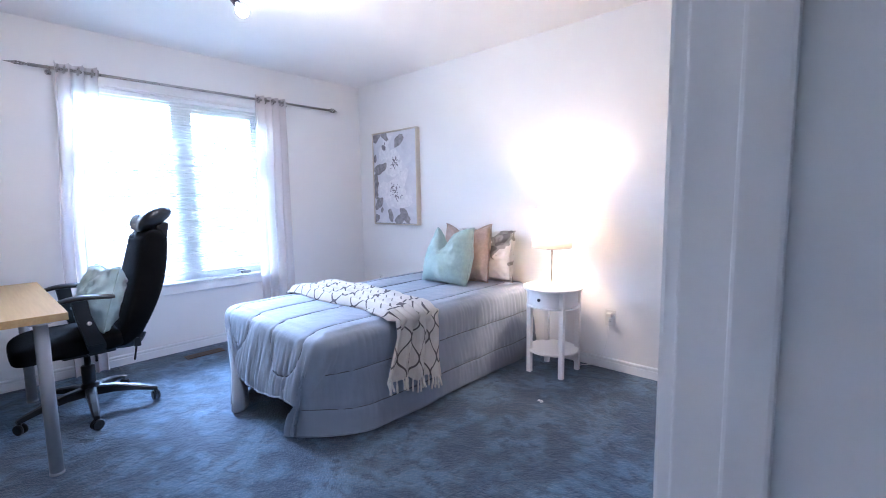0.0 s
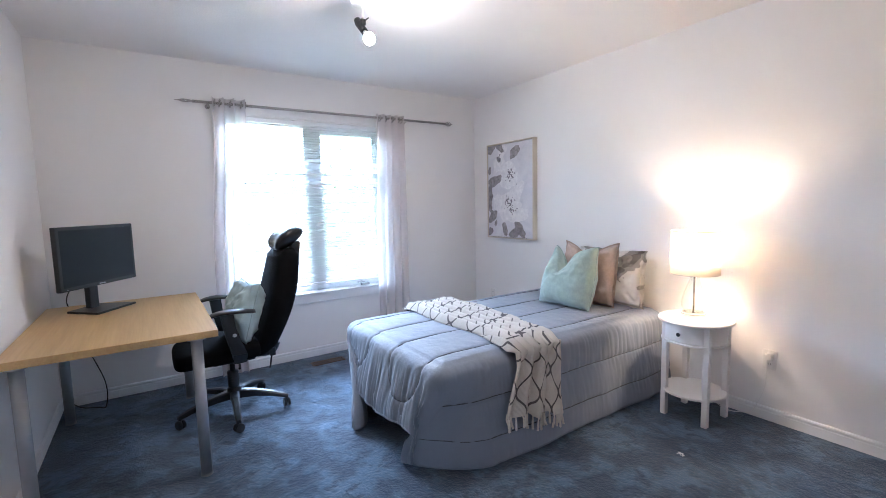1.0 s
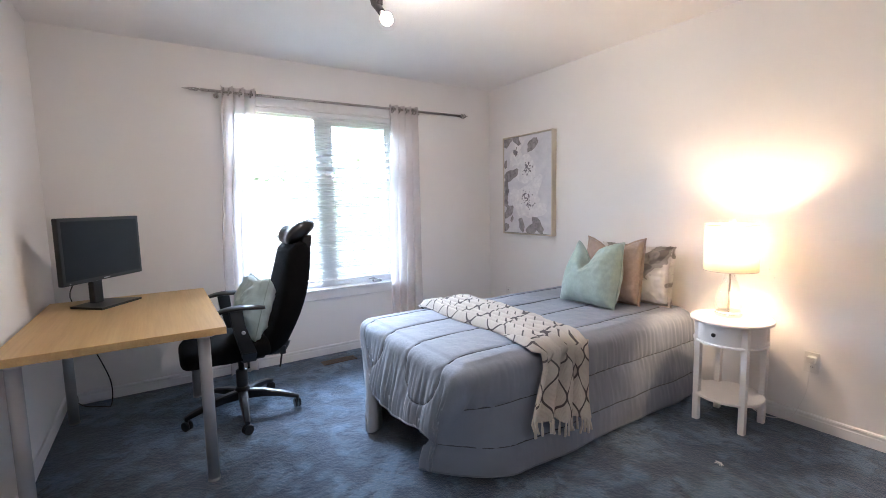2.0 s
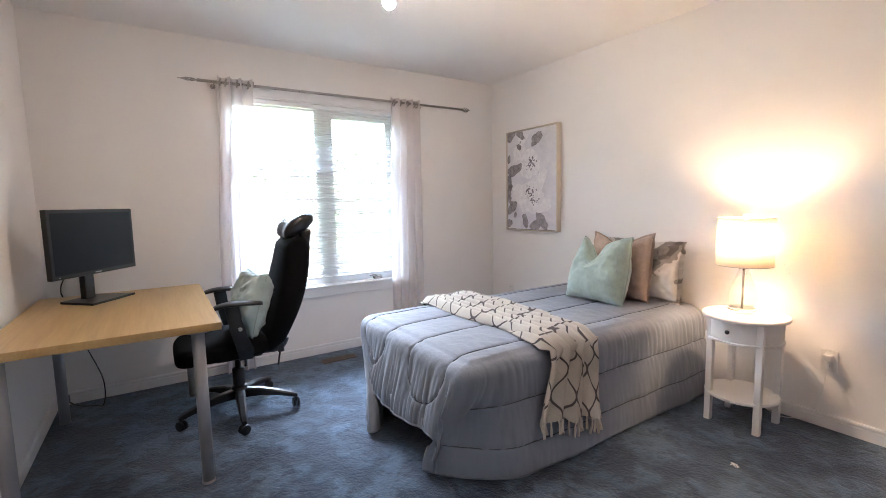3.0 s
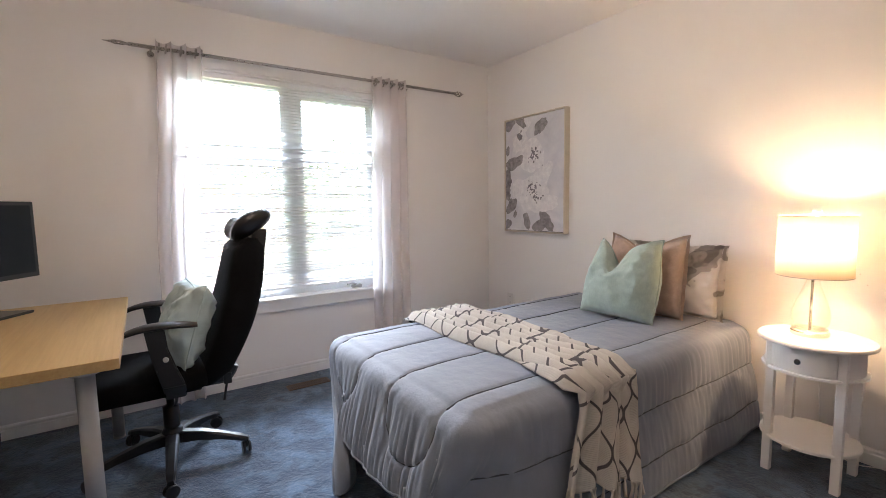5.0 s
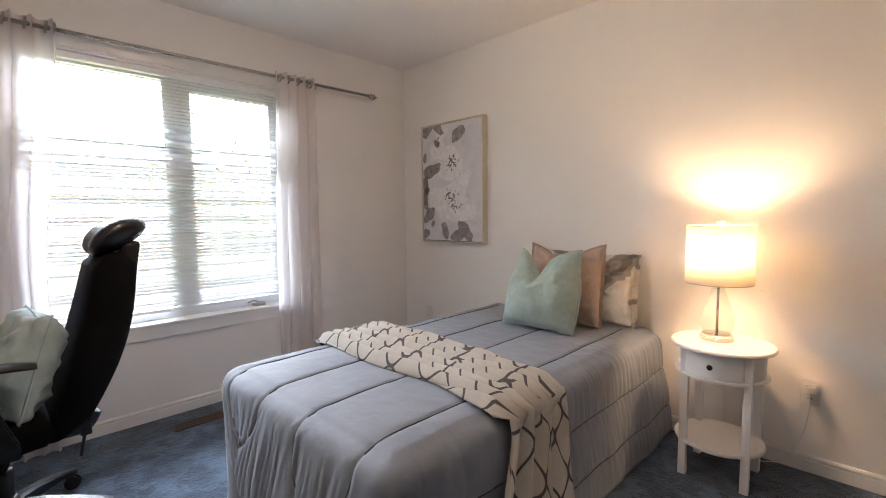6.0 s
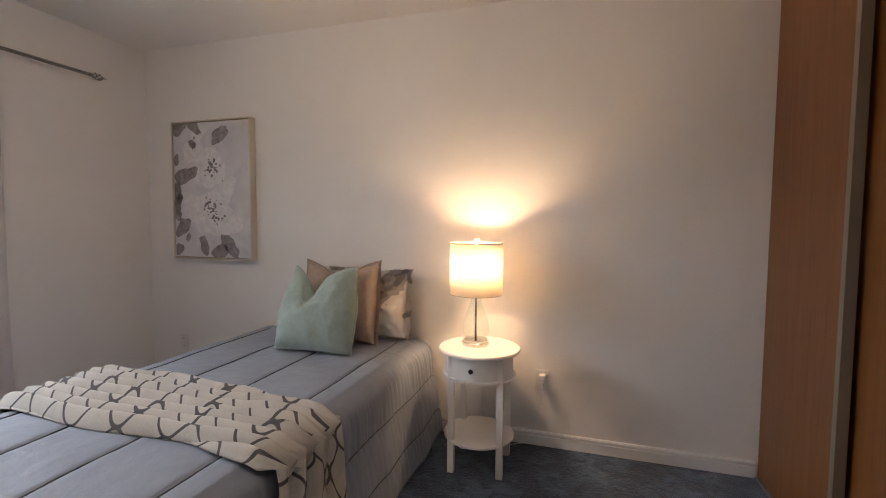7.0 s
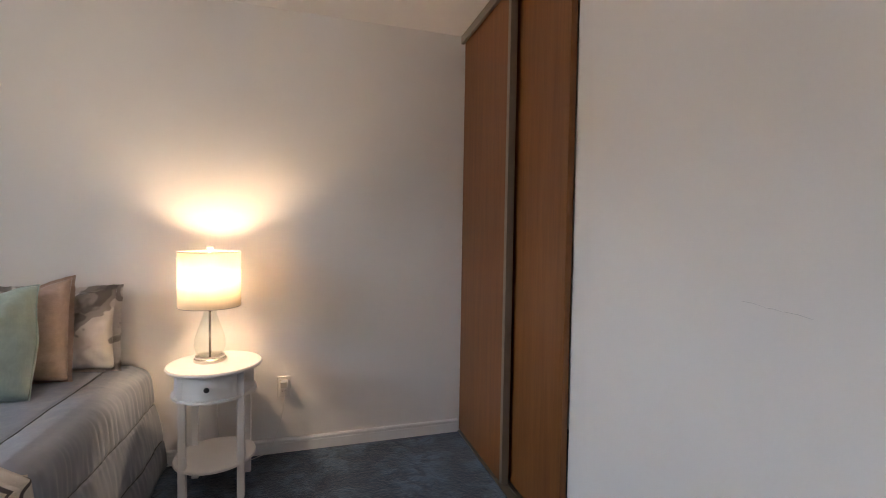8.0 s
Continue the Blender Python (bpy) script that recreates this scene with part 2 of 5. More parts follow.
# doorway: lining, stops and casing
bm = boxes(((XE - 0.002, DY1 - 0.018, 0), (XE + WT + 0.002, DY1, DH)), ((XE - 0.002, DY0, 0), (XE + WT + 0.002, DY0 + 0.018, DH)), ((XE - 0.002, DY0 + 0.018, DH - 0.018), (XE + WT + 0.002, DY1 - 0.018, DH)), bev=0.002)
door_frame = setting("door_frame", bm, M["trim"], "white painted door lining of an open doorway", "door frame")
for nm, lo, hi in (("stop", (XE + 0.033, DY1 - 0.030, 0), (XE + 0.062, DY1 - 0.018, DH - 0.018)), ("stop", (XE + 0.035, DY0 + 0.018, 0), (XE + 0.070, DY0 + 0.030, DH - 0.018)), ("stop", (XE + 0.035, DY0 + 0.030, DH - 0.030), (XE + 0.070, DY1 - 0.030, DH - 0.018))):
    part(nm, box(bmesh.new(), lo, hi, 0.003), M["trim"], door_frame)
for x0, x1 in ((XE - 0.016, XE), (XE + WT, XE + WT + 0.016)):
    part("casing", box(bmesh.new(), (x0, DY1 - 0.012, 0), (x1, DY1 + 0.055, DH + 0.055), 0.004), M["trim"], door_frame)
    part("casing", box(bmesh.new(), (x0, DY0 - 0.055, 0), (x1, DY0 + 0.012, DH + 0.055), 0.004), M["trim"], door_frame)
    part("casing", box(bmesh.new(), (x0, DY0 + 0.0125, DH - 0.012), (x1, DY1 - 0.0125, DH + 0.055), 0.004), M["trim"], door_frame)

# ---- window ----
def glass_material():
    m = bpy.data.materials.new("window_glass")
    m.use_nodes = True
    n, l = m.node_tree.nodes, m.node_tree.links
    n.remove(n["Principled BSDF"])
    tr, gl, mx, fr = n.new("ShaderNodeBsdfTransparent"), n.new("ShaderNodeBsdfGlossy"), n.new("ShaderNodeMixShader"), n.new("ShaderNodeLayerWeight")
    tr.inputs[0].default_value = (0.96, 0.98, 0.97, 1)
    gl.inputs["Roughness"].default_value = 0.02
    fr.inputs["Blend"].default_value = 0.35
    gloss = math_node(n, l, "MULTIPLY", math_node(n, l, "POWER", fr.outputs["Facing"], 3.0), 0.55)
    l.new(math_node(n, l, "ADD", gloss, 0.03), mx.inputs[0])
    l.new(tr.outputs[0], mx.inputs[1])
    l.new(gl.outputs[0], mx.inputs[2])
    l.new(mx.outputs[0], n["Material Output"].inputs[0])
    return m


M["glass"] = glass_material()
window = thing("window_1", "white vinyl window with a fixed pane and a casement", "window", kind="structure")
FX0, FX1 = XW - 0.155, XW - 0.085            # frame depth
MY0, MY1 = 1.365, 1.475                    # mullion


def bar(parent, lo, hi, name="window_frame", bev=0.004, mat="vinyl", label=""):
    return part(name, box(bmesh.new(), lo, hi, bev), M[mat], parent, label)


bar(window, (FX0, OY0, OZ0), (FX1, OY0 + 0.05, OZ1))
bar(window, (FX0, OY1 - 0.05, OZ0), (FX1, OY1, OZ1))
bar(window, (FX0, OY0 + 0.05, OZ1 - 0.055), (FX1, OY1 - 0.05, OZ1))
bar(window, (FX0, OY0 + 0.05, OZ0), (FX1, OY1 - 0.05, OZ0 + 0.06))
bar(window, (FX0, MY0, OZ0 + 0.06), (FX1, MY1, OZ1 - 0.055), "mullion")
sash = bar(window, (FX0 + 0.012, MY1, OZ0 + 0.06), (FX1 - 0.006, MY1 + 0.045, OZ1 - 0.055), "sash")
bar(sash, (FX0 + 0.012, OY1 - 0.095, OZ0 + 0.06), (FX1 - 0.006, OY1 - 0.05, OZ1 - 0.055), "stile")
bar(sash, (FX0 + 0.012, MY1 + 0.045, OZ1 - 0.10), (FX1 - 0.006, OY1 - 0.095, OZ1 - 0.055), "rail")
bar(sash, (FX0 + 0.012, MY1 + 0.045, OZ0 + 0.06), (FX1 - 0.006, OY1 - 0.095, OZ0 + 0.105), "rail")
for y0, y1, z0, z1 in ((OY0 + 0.05, MY0, OZ0 + 0.06, OZ1 - 0.055), (MY1 + 0.045, OY1 - 0.095, OZ0 + 0.105, OZ1 - 0.10)):
    g = part("pane", boxes(((XW - 0.127, y0, z0), (XW - 0.121, y1, z1))), M["glass"], window)
    g.visible_shadow = False
# lining, casing, stool and apron on the room side
bar(window, (FX1, OY0, OZ0), (XW + 0.001, OY0 + 0.012, OZ1), "lining", 0.001, "trim")
bar(window, (FX1, OY1 - 0.012, OZ0), (XW + 0.001, OY1, OZ1), "lining", 0.001, "trim")
bar(window, (FX1, OY0 + 0.012, OZ1 - 0.012), (XW + 0.001, OY1 - 0.012, OZ1), "lining", 0.001, "trim")
bar(window, (FX1, OY0 + 0.012, OZ0), (XW + 0.03, OY1 - 0.012, OZ0 + 0.016), "window_sill", 0.004, "trim")
bar(window, (XW, OY0 - 0.062, OZ0 - 0.075), (XW + 0.018, OY0, OZ1 + 0.062), "casing", 0.005, "trim")
bar(window, (XW, OY1, OZ0 - 0.075), (XW + 0.018, OY1 + 0.062, OZ1 + 0.062), "casing", 0.005, "trim")
bar(window, (XW, OY0, OZ1), (XW + 0.018, OY1, OZ1 + 0.062), "casing", 0.005, "trim")
bar(window, (XW, OY0, OZ0 - 0.075), (XW + 0.018, OY1, OZ0 - 0.001), "apron", 0.005, "trim")

# ---- more materials ----
def fabric(name, color, rough=0.85, weave=900, vary=0.1, relief=0.35, sheen=0.2, stretch=(1, 1, 1), big=7):
    m, n, l, b = principled(name, color, rough)
    v = coords(n, l)
    lo, hi = tuple(c * (1 - vary) for c in color), tuple(min(1, c * (1 + vary)) for c in color)
    c = ramp(n, l, noise_tex(n, l, v, big, 4), [(0.3, lo), (0.7, hi)])
    w = noise_tex(n, l, coords(n, l, stretch), weave, 2)
    c = mix_col(n, l, c, tuple(x * 0.72 for x in color), math_node(n, l, "MULTIPLY", w, 0.5))
    l.new(c, b.inputs["Base Color"])
    b.inputs["Sheen Weight"].default_value = sheen
    bump(n, l, b, w, relief, 0.0015)
    return m


def cloth_wrinkles(m):
    """Fine upright pulls and creases in a hanging cloth, over its weave."""
    n, l = m.node_tree.nodes, m.node_tree.links
    b = n["Principled BSDF"]
    weave = b.inputs["Normal"].links[0].from_node
    long = noise_tex(n, l, coords(n, l, (1, 1, 0.12)), 34, 3, 0.5)
    soft = noise_tex(n, l, coords(n, l), 11, 4, 0.55)
    nb = n.new("ShaderNodeBump")
    nb.inputs["Strength"].default_value, nb.inputs["Distance"].default_value = 0.30, 0.008
    l.new(math_node(n, l, "ADD", long, soft), nb.inputs["Height"])
    l.new(nb.outputs[0], weave.inputs["Normal"])


# far darker than the comforter: the shade in its seam creases, put into colour
M["seam"] = fabric("seam_crease_shade", (0.070, 0.076, 0.090), 0.8, 700, 0.08, 0.2, 0.1)
M["comforter"] = fabric("grey_comforter_cloth", (0.226, 0.255, 0.308), 0.70, 700, 0.05, 0.12, 0.25)
cloth_wrinkles(M["comforter"])
M["mint"] = fabric("mint_velvet", (0.36, 0.465, 0.425), 0.8, 150, 0.09, 0.8, 0.4, (1, 1, 0.25), 30)
M["tan"] = fabric("tan_linen", (0.48, 0.355, 0.285), 0.9, 200, 0.10, 0.9, 0.2, (0.3, 1, 1), 40)
M["aqua"] = fabric("aqua_cotton", (0.46, 0.585, 0.60), 0.85, 300, 0.26, 0.35, 0.2)
M["bed_base"] = two_scale("dark_bed_base", (0.02, 0.02, 0.022), 0.8, vary=0.2, relief=0.2, dist=0.001)
M["mattress"] = fabric("mattress_ticking", (0.6, 0.6, 0.6), 0.9)
M["fringe"] = fabric("cream_yarn", (0.66, 0.60, 0.52), 0.95, 500, 0.1, 0.6)
M["screen"] = two_scale("monitor_screen", (0.007, 0.009, 0.012), 0.30, big=2, fine=400, vary=0.05, relief=0)
M["plug_white"] = two_scale("white_plastic", (0.78, 0.76, 0.73), 0.35, vary=0.03, relief=0.02)
M["grey_plastic"] = two_scale("grey_plastic", (0.42, 0.42, 0.42), 0.4, vary=0.05, relief=0.02)
M["frame_wood"] = wood_material("pale_frame_wood", (0.60, 0.52, 0.41), (0.74, 0.67, 0.57), 2, 1.5, 0.5)
M["nickel"] = two_scale("polished_nickel", (0.70, 0.66, 0.60), 0.18, 1.0, vary=0.03, relief=0.02, dist=0.0004)
M["scuff"] = two_scale("scuff_mark", (0.66, 0.64, 0.63), 0.7, vary=0.2, relief=0)


def throw_material():
    """Cream knit with dark ogee lines, laid out in the cloth's own coordinates in metres."""
    m, n, l, b = principled("ogee_knit", (0.7, 0.66, 0.6), 0.95)
    uv = n.new("ShaderNodeUVMap")
    uv.uv_map = "UVMap"
    sep = n.new("ShaderNodeSeparateXYZ")
    l.new(uv.outputs[0], sep.inputs[0])
    w, rep = 0.050, 0.195
    nz = noise_tex(n, l, uv.outputs[0], 18, 3)
    across = math_node(n, l, "ADD", sep.outputs[1], math_node(n, l, "MULTIPLY", math_node(n, l, "SUBTRACT", nz, 0.5), 0.006))
    wave = math_node(n, l, "MULTIPLY", math_node(n, l, "SINE", math_node(n, l, "MULTIPLY", sep.outputs[0], 2 * math.pi / rep)), w / 2)

    def near(off, sign):
        q = math_node(n, l, "ADD", across, math_node(n, l, "ADD", math_node(n, l, "MULTIPLY", wave, sign), off))
        q = math_node(n, l, "PINGPONG", q, w)
        return q

    a = near(0.0, 1.0)
    c = near(w, -1.0)
    d = math_node(n, l, "MINIMUM", a, c)
    line = n.new("ShaderNodeMapRange")
    line.inputs["From Min"].default_value, line.inputs["From Max"].default_value = 0.0036, 0.0052
    line.inputs["To Min"].default_value, line.inputs["To Max"].default_value = 1.0, 0.0
    l.new(d, line.inputs["Value"])
    knit = noise_tex(n, l, uv.outputs[0], 420, 2)
    base = ramp(n, l, noise_tex(n, l, uv.outputs[0], 9, 4), [(0.3, (0.50, 0.455, 0.40)), (0.7, (0.63, 0.585, 0.52))])
    base = mix_col(n, l, base, (0.36, 0.325, 0.285), math_node(n, l, "MULTIPLY", knit, 0.4))
    col = mix_col(n, l, base, (0.095, 0.085, 0.085), line.outputs[0])
    l.new(col, b.inputs["Base Color"])
    ribs = n.new("ShaderNodeTexWave")
    ribs.inputs["Scale"].default_value = 60
    l.new(uv.outputs[0], ribs.inputs["Vector"])
    bump(n, l, b, math_node(n, l, "ADD", ribs.outputs["Fac"], knit), 0.5, 0.002)
    return m


def sham_material():
    m, n, l, b = principled("floral_sham", (0.75, 0.72, 0.7), 0.85)
    v = coords(n, l)
    w = n.new("ShaderNodeTexNoise")
    w.inputs["Scale"].default_value = 7
    l.new(v, w.inputs["Vector"])
    f = noise_tex(n, l, mix_col(n, l, v, w.outputs["Color"], 0.3), 4.6, 2)
    c = ramp(n, l, f, [(0.33, (0.17, 0.15, 0.14)), (0.36, (0.33, 0.30, 0.275)), (0.41, (0.36, 0.33, 0.30)), (0.43, (0.76, 0.72, 0.67)), (0.75, (0.82, 0.78, 0.73))])
    l.new(c, b.inputs["Base Color"])
    bump(n, l, b, noise_tex(n, l, v, 500, 2), 0.3, 0.001)
    return m


def sheer_material(name, color, clear, glow=0.5):
    m = bpy.data.materials.new(name)
    m.use_nodes = True
    n, l = m.node_tree.nodes, m.node_tree.links
    n.remove(n["Principled BSDF"])
    v = coords(n, l)
    nz = noise_tex(n, l, v, 500, 2)
    di, tl, tr = n.new("ShaderNodeBsdfDiffuse"), n.new("ShaderNodeBsdfTranslucent"), n.new("ShaderNodeBsdfTransparent")
    c = ramp(n, l, nz, [(0.3, tuple(x * 0.93 for x in color)), (0.7, color)])
    l.new(c, di.inputs[0])
    l.new(c, tl.inputs[0])
    m1, m2 = n.new("ShaderNodeMixShader"), n.new("ShaderNodeMixShader")
    m1.inputs[0].default_value, m2.inputs[0].default_value = glow, clear
    l.new(di.outputs[0], m1.inputs[1])
    l.new(tl.outputs[0], m1.inputs[2])
    l.new(m1.outputs[0], m2.inputs[1])
    l.new(tr.outputs[0], m2.inputs[2])
    l.new(m2.outputs[0], n["Material Output"].inputs[0])
    return m


def glow_material(name, color, strength):
    m = bpy.data.materials.new(name)
    m.use_nodes = True
    b = m.node_tree.nodes["Principled BSDF"]
    b.inputs["Base Color"].default_value = (0.9, 0.9, 0.9, 1)
    b.inputs["Emission Color"].default_value = (*color, 1)
    b.inputs["Emission Strength"].default_value = strength
    return m


M["screen"].node_tree.nodes["Principled BSDF"].inputs["Specular IOR Level"].default_value = 0.18
M["black_cloth"].node_tree.nodes["Principled BSDF"].inputs["Specular IOR Level"].default_value = 0.12
M["throw"] = throw_material()
M["sham"] = sham_material()
M["curtain"] = sheer_material("blush_sheer", (0.92, 0.86, 0.85), 0.28, 0.58)
M["slat"] = sheer_material("white_blind_slat", (0.86, 0.87, 0.88), 0.0, 0.42)
M["shade"] = sheer_material("cream_lamp_shade", (0.82, 0.75, 0.635), 0.0, 0.49)
M["ceiling_bulb"] = glow_material("ceiling_bulb_glow", (1.0, 0.87, 0.72), CEIL_GLOW)
M["lamp_bulb"] = glow_material("lamp_bulb_glow", (1.0, 0.72, 0.44), LAMP_GLOW)

# ---- window blind ----
BX = XW - 0.045
blind = thing("window_blind", "lowered white horizontal slat blind in the window", "blind")
BY0, BY1 = OY0 + 0.016, OY1 - 0.016
head = part("head_rail", box(bmesh.new(), (BX - 0.02, BY0, OZ1 - 0.045), (BX + 0.02, BY1, OZ1 - 0.0125), 0.002), M["vinyl"], blind)
part("bottom_rail", box(bmesh.new(), (BX - 0.013, BY0, 0.628), (BX + 0.013, BY1, 0.646), 0.003), M["vinyl"], blind)


def slat_mesh():
    bm = bmesh.new()
    xs = [(-0.0125, 0.0), (-0.0045, 0.0014), (0.0045, 0.0014), (0.0125, 0.0)]
    rows = [[bm.verts.new((x, y, z)) for x, z in xs] for y in (BY0 + 0.004, BY1 - 0.004)]
    for k in range(3):
        bm.faces.new((rows[0][k], rows[0][k + 1], rows[1][k + 1], rows[1][k]))
    bmesh.ops.solidify(bm, geom=bm.faces[:], thickness=0.0006)
    return bm


first = part("slat", slat_mesh(), M["slat"], blind)
z, count = 0.668, 0
rng = random.Random(4)
while z < OZ1 - 0.06:
    ob = first if count == 0 else new("slat", first.data)
    ob.parent = blind
    in_band = 1.50 < z < 1.74
    tilt = (-50 if count % 3 == 0 else -30 if count % 3 == 1 and z < 1.62 else 6) if in_band else (40 if z < 1.50 else 22) + rng.uniform(-1.5, 1.5)
    ob.matrix_basis = pose(BX, 0, z + rng.uniform(-0.0004, 0.0004), 0, tilt, 0)
    z += 0.0205
    count += 1
for y in (BY0 + 0.18, 1.42, BY1 - 0.18):
    for dx in (-0.0145, 0.0145):
        part("ladder_cord", tube(bmesh.new(), [(BX + dx, y, 0.64), (BX + dx, y, OZ1 - 0.045)], 0.0007, 5), M["vinyl"], blind)
crank = thing("window_crank", "white folding crank handle on the window sill", "window handle")
part("housing", box(bmesh.new(), (XW - 0.075, 1.84, OZ0 + 0.0165), (XW - 0.035, 1.92, OZ0 + 0.04), 0.006), M["grey_plastic"], crank)
part("handle", tube(bmesh.new(), spline([(XW - 0.05, 1.88, OZ0 + 0.04), (XW - 0.045, 1.84, OZ0 + 0.055), (XW - 0.04, 1.80, OZ0 + 0.050)], 5), 0.006, 8), M["grey_plastic"], crank)

# ---- curtain rod and curtains ----
RX, RZ = -3.43, 2.128
rod = thing("curtain_rod", "brushed steel curtain rod with twisted finials over the window", "curtain rod")
part("pole", tube(bmesh.new(), [(RX, 0.522, RZ - 0.004), (RX, 2.758, RZ + 0.010)], 0.0105, 14), M["steel"], rod, smooth=True)
for y in (0.625, 2.30):
    br = part("bracket", tube(bmesh.new(), spline([(XW + 0.006, y, RZ - 0.02), (XW + 0.05, y, RZ - 0.022), (RX, y, RZ - 0.013)], 6), 0.005, 8), M["steel"], rod)
    part("wall_plate", lathe(bmesh.new(), [(0.018, 0), (0.018, 0.004), (0.012, 0.007)], 18), M["steel"], br)
    br.children[0].matrix_basis = pose(XW + 0.001, y, RZ - 0.02, 0, 90, 0)


def finial(y0, y1, z0, wide=0.021):
    bm = bmesh.new()
    for k in range(4):
        pts = []
        for i in range(19):
            t = i / 18
            r = wide * math.sin(math.pi * t) ** 0.8
            a = k * math.pi / 2 + t * 4.2
            pts.append((RX + r * math.cos(a), y0 + (y1 - y0) * t, z0 + r * math.sin(a)))
        tube(bm, pts, 0.0038, 6)
    tube(bm, [(RX, y1 - (y1 - y0) * 0.03, z0), (RX, y1 + (y1 - y0) * 0.28, z0)], [0.005, 0.0015], 8)
    tube(bm, [(RX, y0 - (y1 - y0) * 0.12, z0), (RX, y0 + (y1 - y0) * 0.02, z0)], 0.011, 10)
    return bm


part("finial", finial(0.522, 0.430, RZ - 0.004, 0.009), M["steel"], rod, smooth=True)
part("finial", finial(2.758, 2.832, RZ + 0.010), M["steel"], rod, smooth=True)


def curtain(y0t, y1t, y0b, y1b, folds, seed, rings):
    th = thing("curtain", "sheer blush curtain panel with steel grommets, gathered aside", "curtain", group="curtains at the window")
    top, bot = RZ + 0.04, 0.012

    def fn(u, v):
        zz = top + (bot - top) * v
        drop = smooth01(v * 1.6)
        a = y0t + (y0b - y0t) * drop
        b = y1t + (y1b - y1t) * drop
        amp = 0.034 - 0.012 * v
        ph = u * folds * 2 * math.pi + seed
        x = RX + amp * math.sin(ph + 0.5 * math.sin(3 * v + seed)) + 0.012 * noise.noise((u * 6, v * 3, seed))
        y = a + (b - a) * u + 0.012 * math.cos(ph) + 0.010 * noise.noise((u * 5, v * 4, seed + 5)) * v
        return Vector((max(x, XW + 0.035), y, zz))

    part("panel", sheet(fn, 90, 60), M["curtain"], th, smooth=True)
    for y in rings:
        ring = bmesh.new()
        cir = [(RX + 0.025 * math.cos(a), y + 0.004 * math.sin(a), RZ + 0.025 * math.sin(a)) for a in [2 * math.pi * k / 20 for k in range(21)]]
        part("grommet", tube(ring, cir, 0.0055, 6, False), M["steel"], th)
    return th


curtain(0.637, 0.897, 0.575, 0.80, 3.5, 0.4, (0.665, 0.70, 0.775, 0.85, 0.88))
curtain(2.005, 2.270, 1.955, 2.280, 4.0, 1.9, (2.03, 2.09, 2.16, 2.225, 2.255))

# ---- floor register ----
vent = thing("floor_register", "brown metal floor vent set in the carpet", "floor vent")
VX0, VX1, VY0, VY1 = -3.335, -3.245, 1.250, 1.530
bm = boxes(((VX0, VY0, 0.0005), (VX0 + 0.011, VY1, 0.007)), ((VX1 - 0.011, VY0, 0.0005), (VX1, VY1, 0.007)), ((VX0 + 0.011, VY0, 0.0005), (VX1 - 0.011, VY0 + 0.012, 0.007)), ((VX0 + 0.011, VY1 - 0.012, 0.0005), (VX1 - 0.011, VY1, 0.007)))
part("frame", bm, M["vent_brown"], vent)
part("duct", boxes(((VX0 + 0.011, VY0 + 0.012, 0.0005), (VX1 - 0.011, VY1 - 0.012, 0.0015))), M["dark_void"], vent)
for k in range(20):
    y = VY0 + 0.022 + k * 0.0124
    part("slat", boxes(((VX0 + 0.011, y - 0.0028, 0.0016), (VX1 - 0.011, y + 0.0028, 0.0062))), M["vent_brown"], vent)
part("rib", boxes(((-3.293, VY0 + 0.012, 0.0062), (-3.287, VY1 - 0.012, 0.0068))), M["vent_brown"], vent)

# ---- closet front ----
closet = thing("sliding_closet", "two wood veneer sliding closet doors in metal tracks", "closet")
part("top_track", boxes(((0.322, CY0, 2.392), (0.340, CY1 - 0.002, 2.4385)), ((0.340, CY0, 2.430), (0.426, CY1 - 0.002, 2.4385)), ((0.379, CY0, 2.398), (0.382, CY1 - 0.002, 2.430))), M["bronze_metal"], closet)
part("bottom_track", boxes(((0.338, CY0, 0.001), (0.426, CY1 - 0.014, 0.006)), ((0.379, CY0, 0.006), (0.382, CY1 - 0.014, 0.013)), ((0.422, CY0, 0.006), (0.425, CY1 - 0.014, 0.013))), M["bronze_metal"], closet)
for x0, y0, y1, edges in ((0.347, 2.535, YN - 0.006, (2.535,)), (0.3985, 2.104, 2.70, (2.70,))):
    d = part("door", box(bmesh.new(), (x0, y0, 0.016), (x0 + 0.028, y1, 2.412), 0.002), M["closet_wood"], closet)
    for y in edges:
        part("stile", boxes(((x0 - 0.004, y - 0.006, 0.016), (x0 + 0.031, y - 0.0005, 2.412)), ((x0 - 0.004, y - 0.0005, 0.016), (x0 - 0.0005, y + 0.022, 2.412))) if y == y0 else
             boxes(((x0 - 0.004, y + 0.0005, 0.016), (x0 + 0.031, y + 0.006, 2.412))), M["bronze_metal"], d, "dull bronze metal edge strip")

# ---- desk ----
desk = thing("desk", "birch topped desk on round silver legs against the wall", "desk")
part("tabletop", box(bmesh.new(), (-3.225, -0.375, 0.709), (-2.022, 0.430, 0.743), 0.002), M["birch"], desk)
for x, y in ((-2.075, 0.338), (-2.075, -0.312), (-3.185, 0.345), (-3.185, -0.315)):
    lg = part("leg", lathe(bmesh.new(), [(0.026, 0.012), (0.026, 0.700)], 28, (x, y, 0)), M["silver_paint"], desk, smooth=False)
    for p in lg.data.polygons:
        p.use_smooth = len(p.vertices) == 4
    part("foot", lathe(bmesh.new(), [(0.027, 0), (0.028, 0.004), (0.027, 0.012)], 24, (x, y, 0)), M["grey_plastic"], lg)
    part("mounting_plate", lathe(bmesh.new(), [(0.045, 0.700), (0.045, 0.709)], 24, (x, y, 0)), M["silver_paint"], lg)

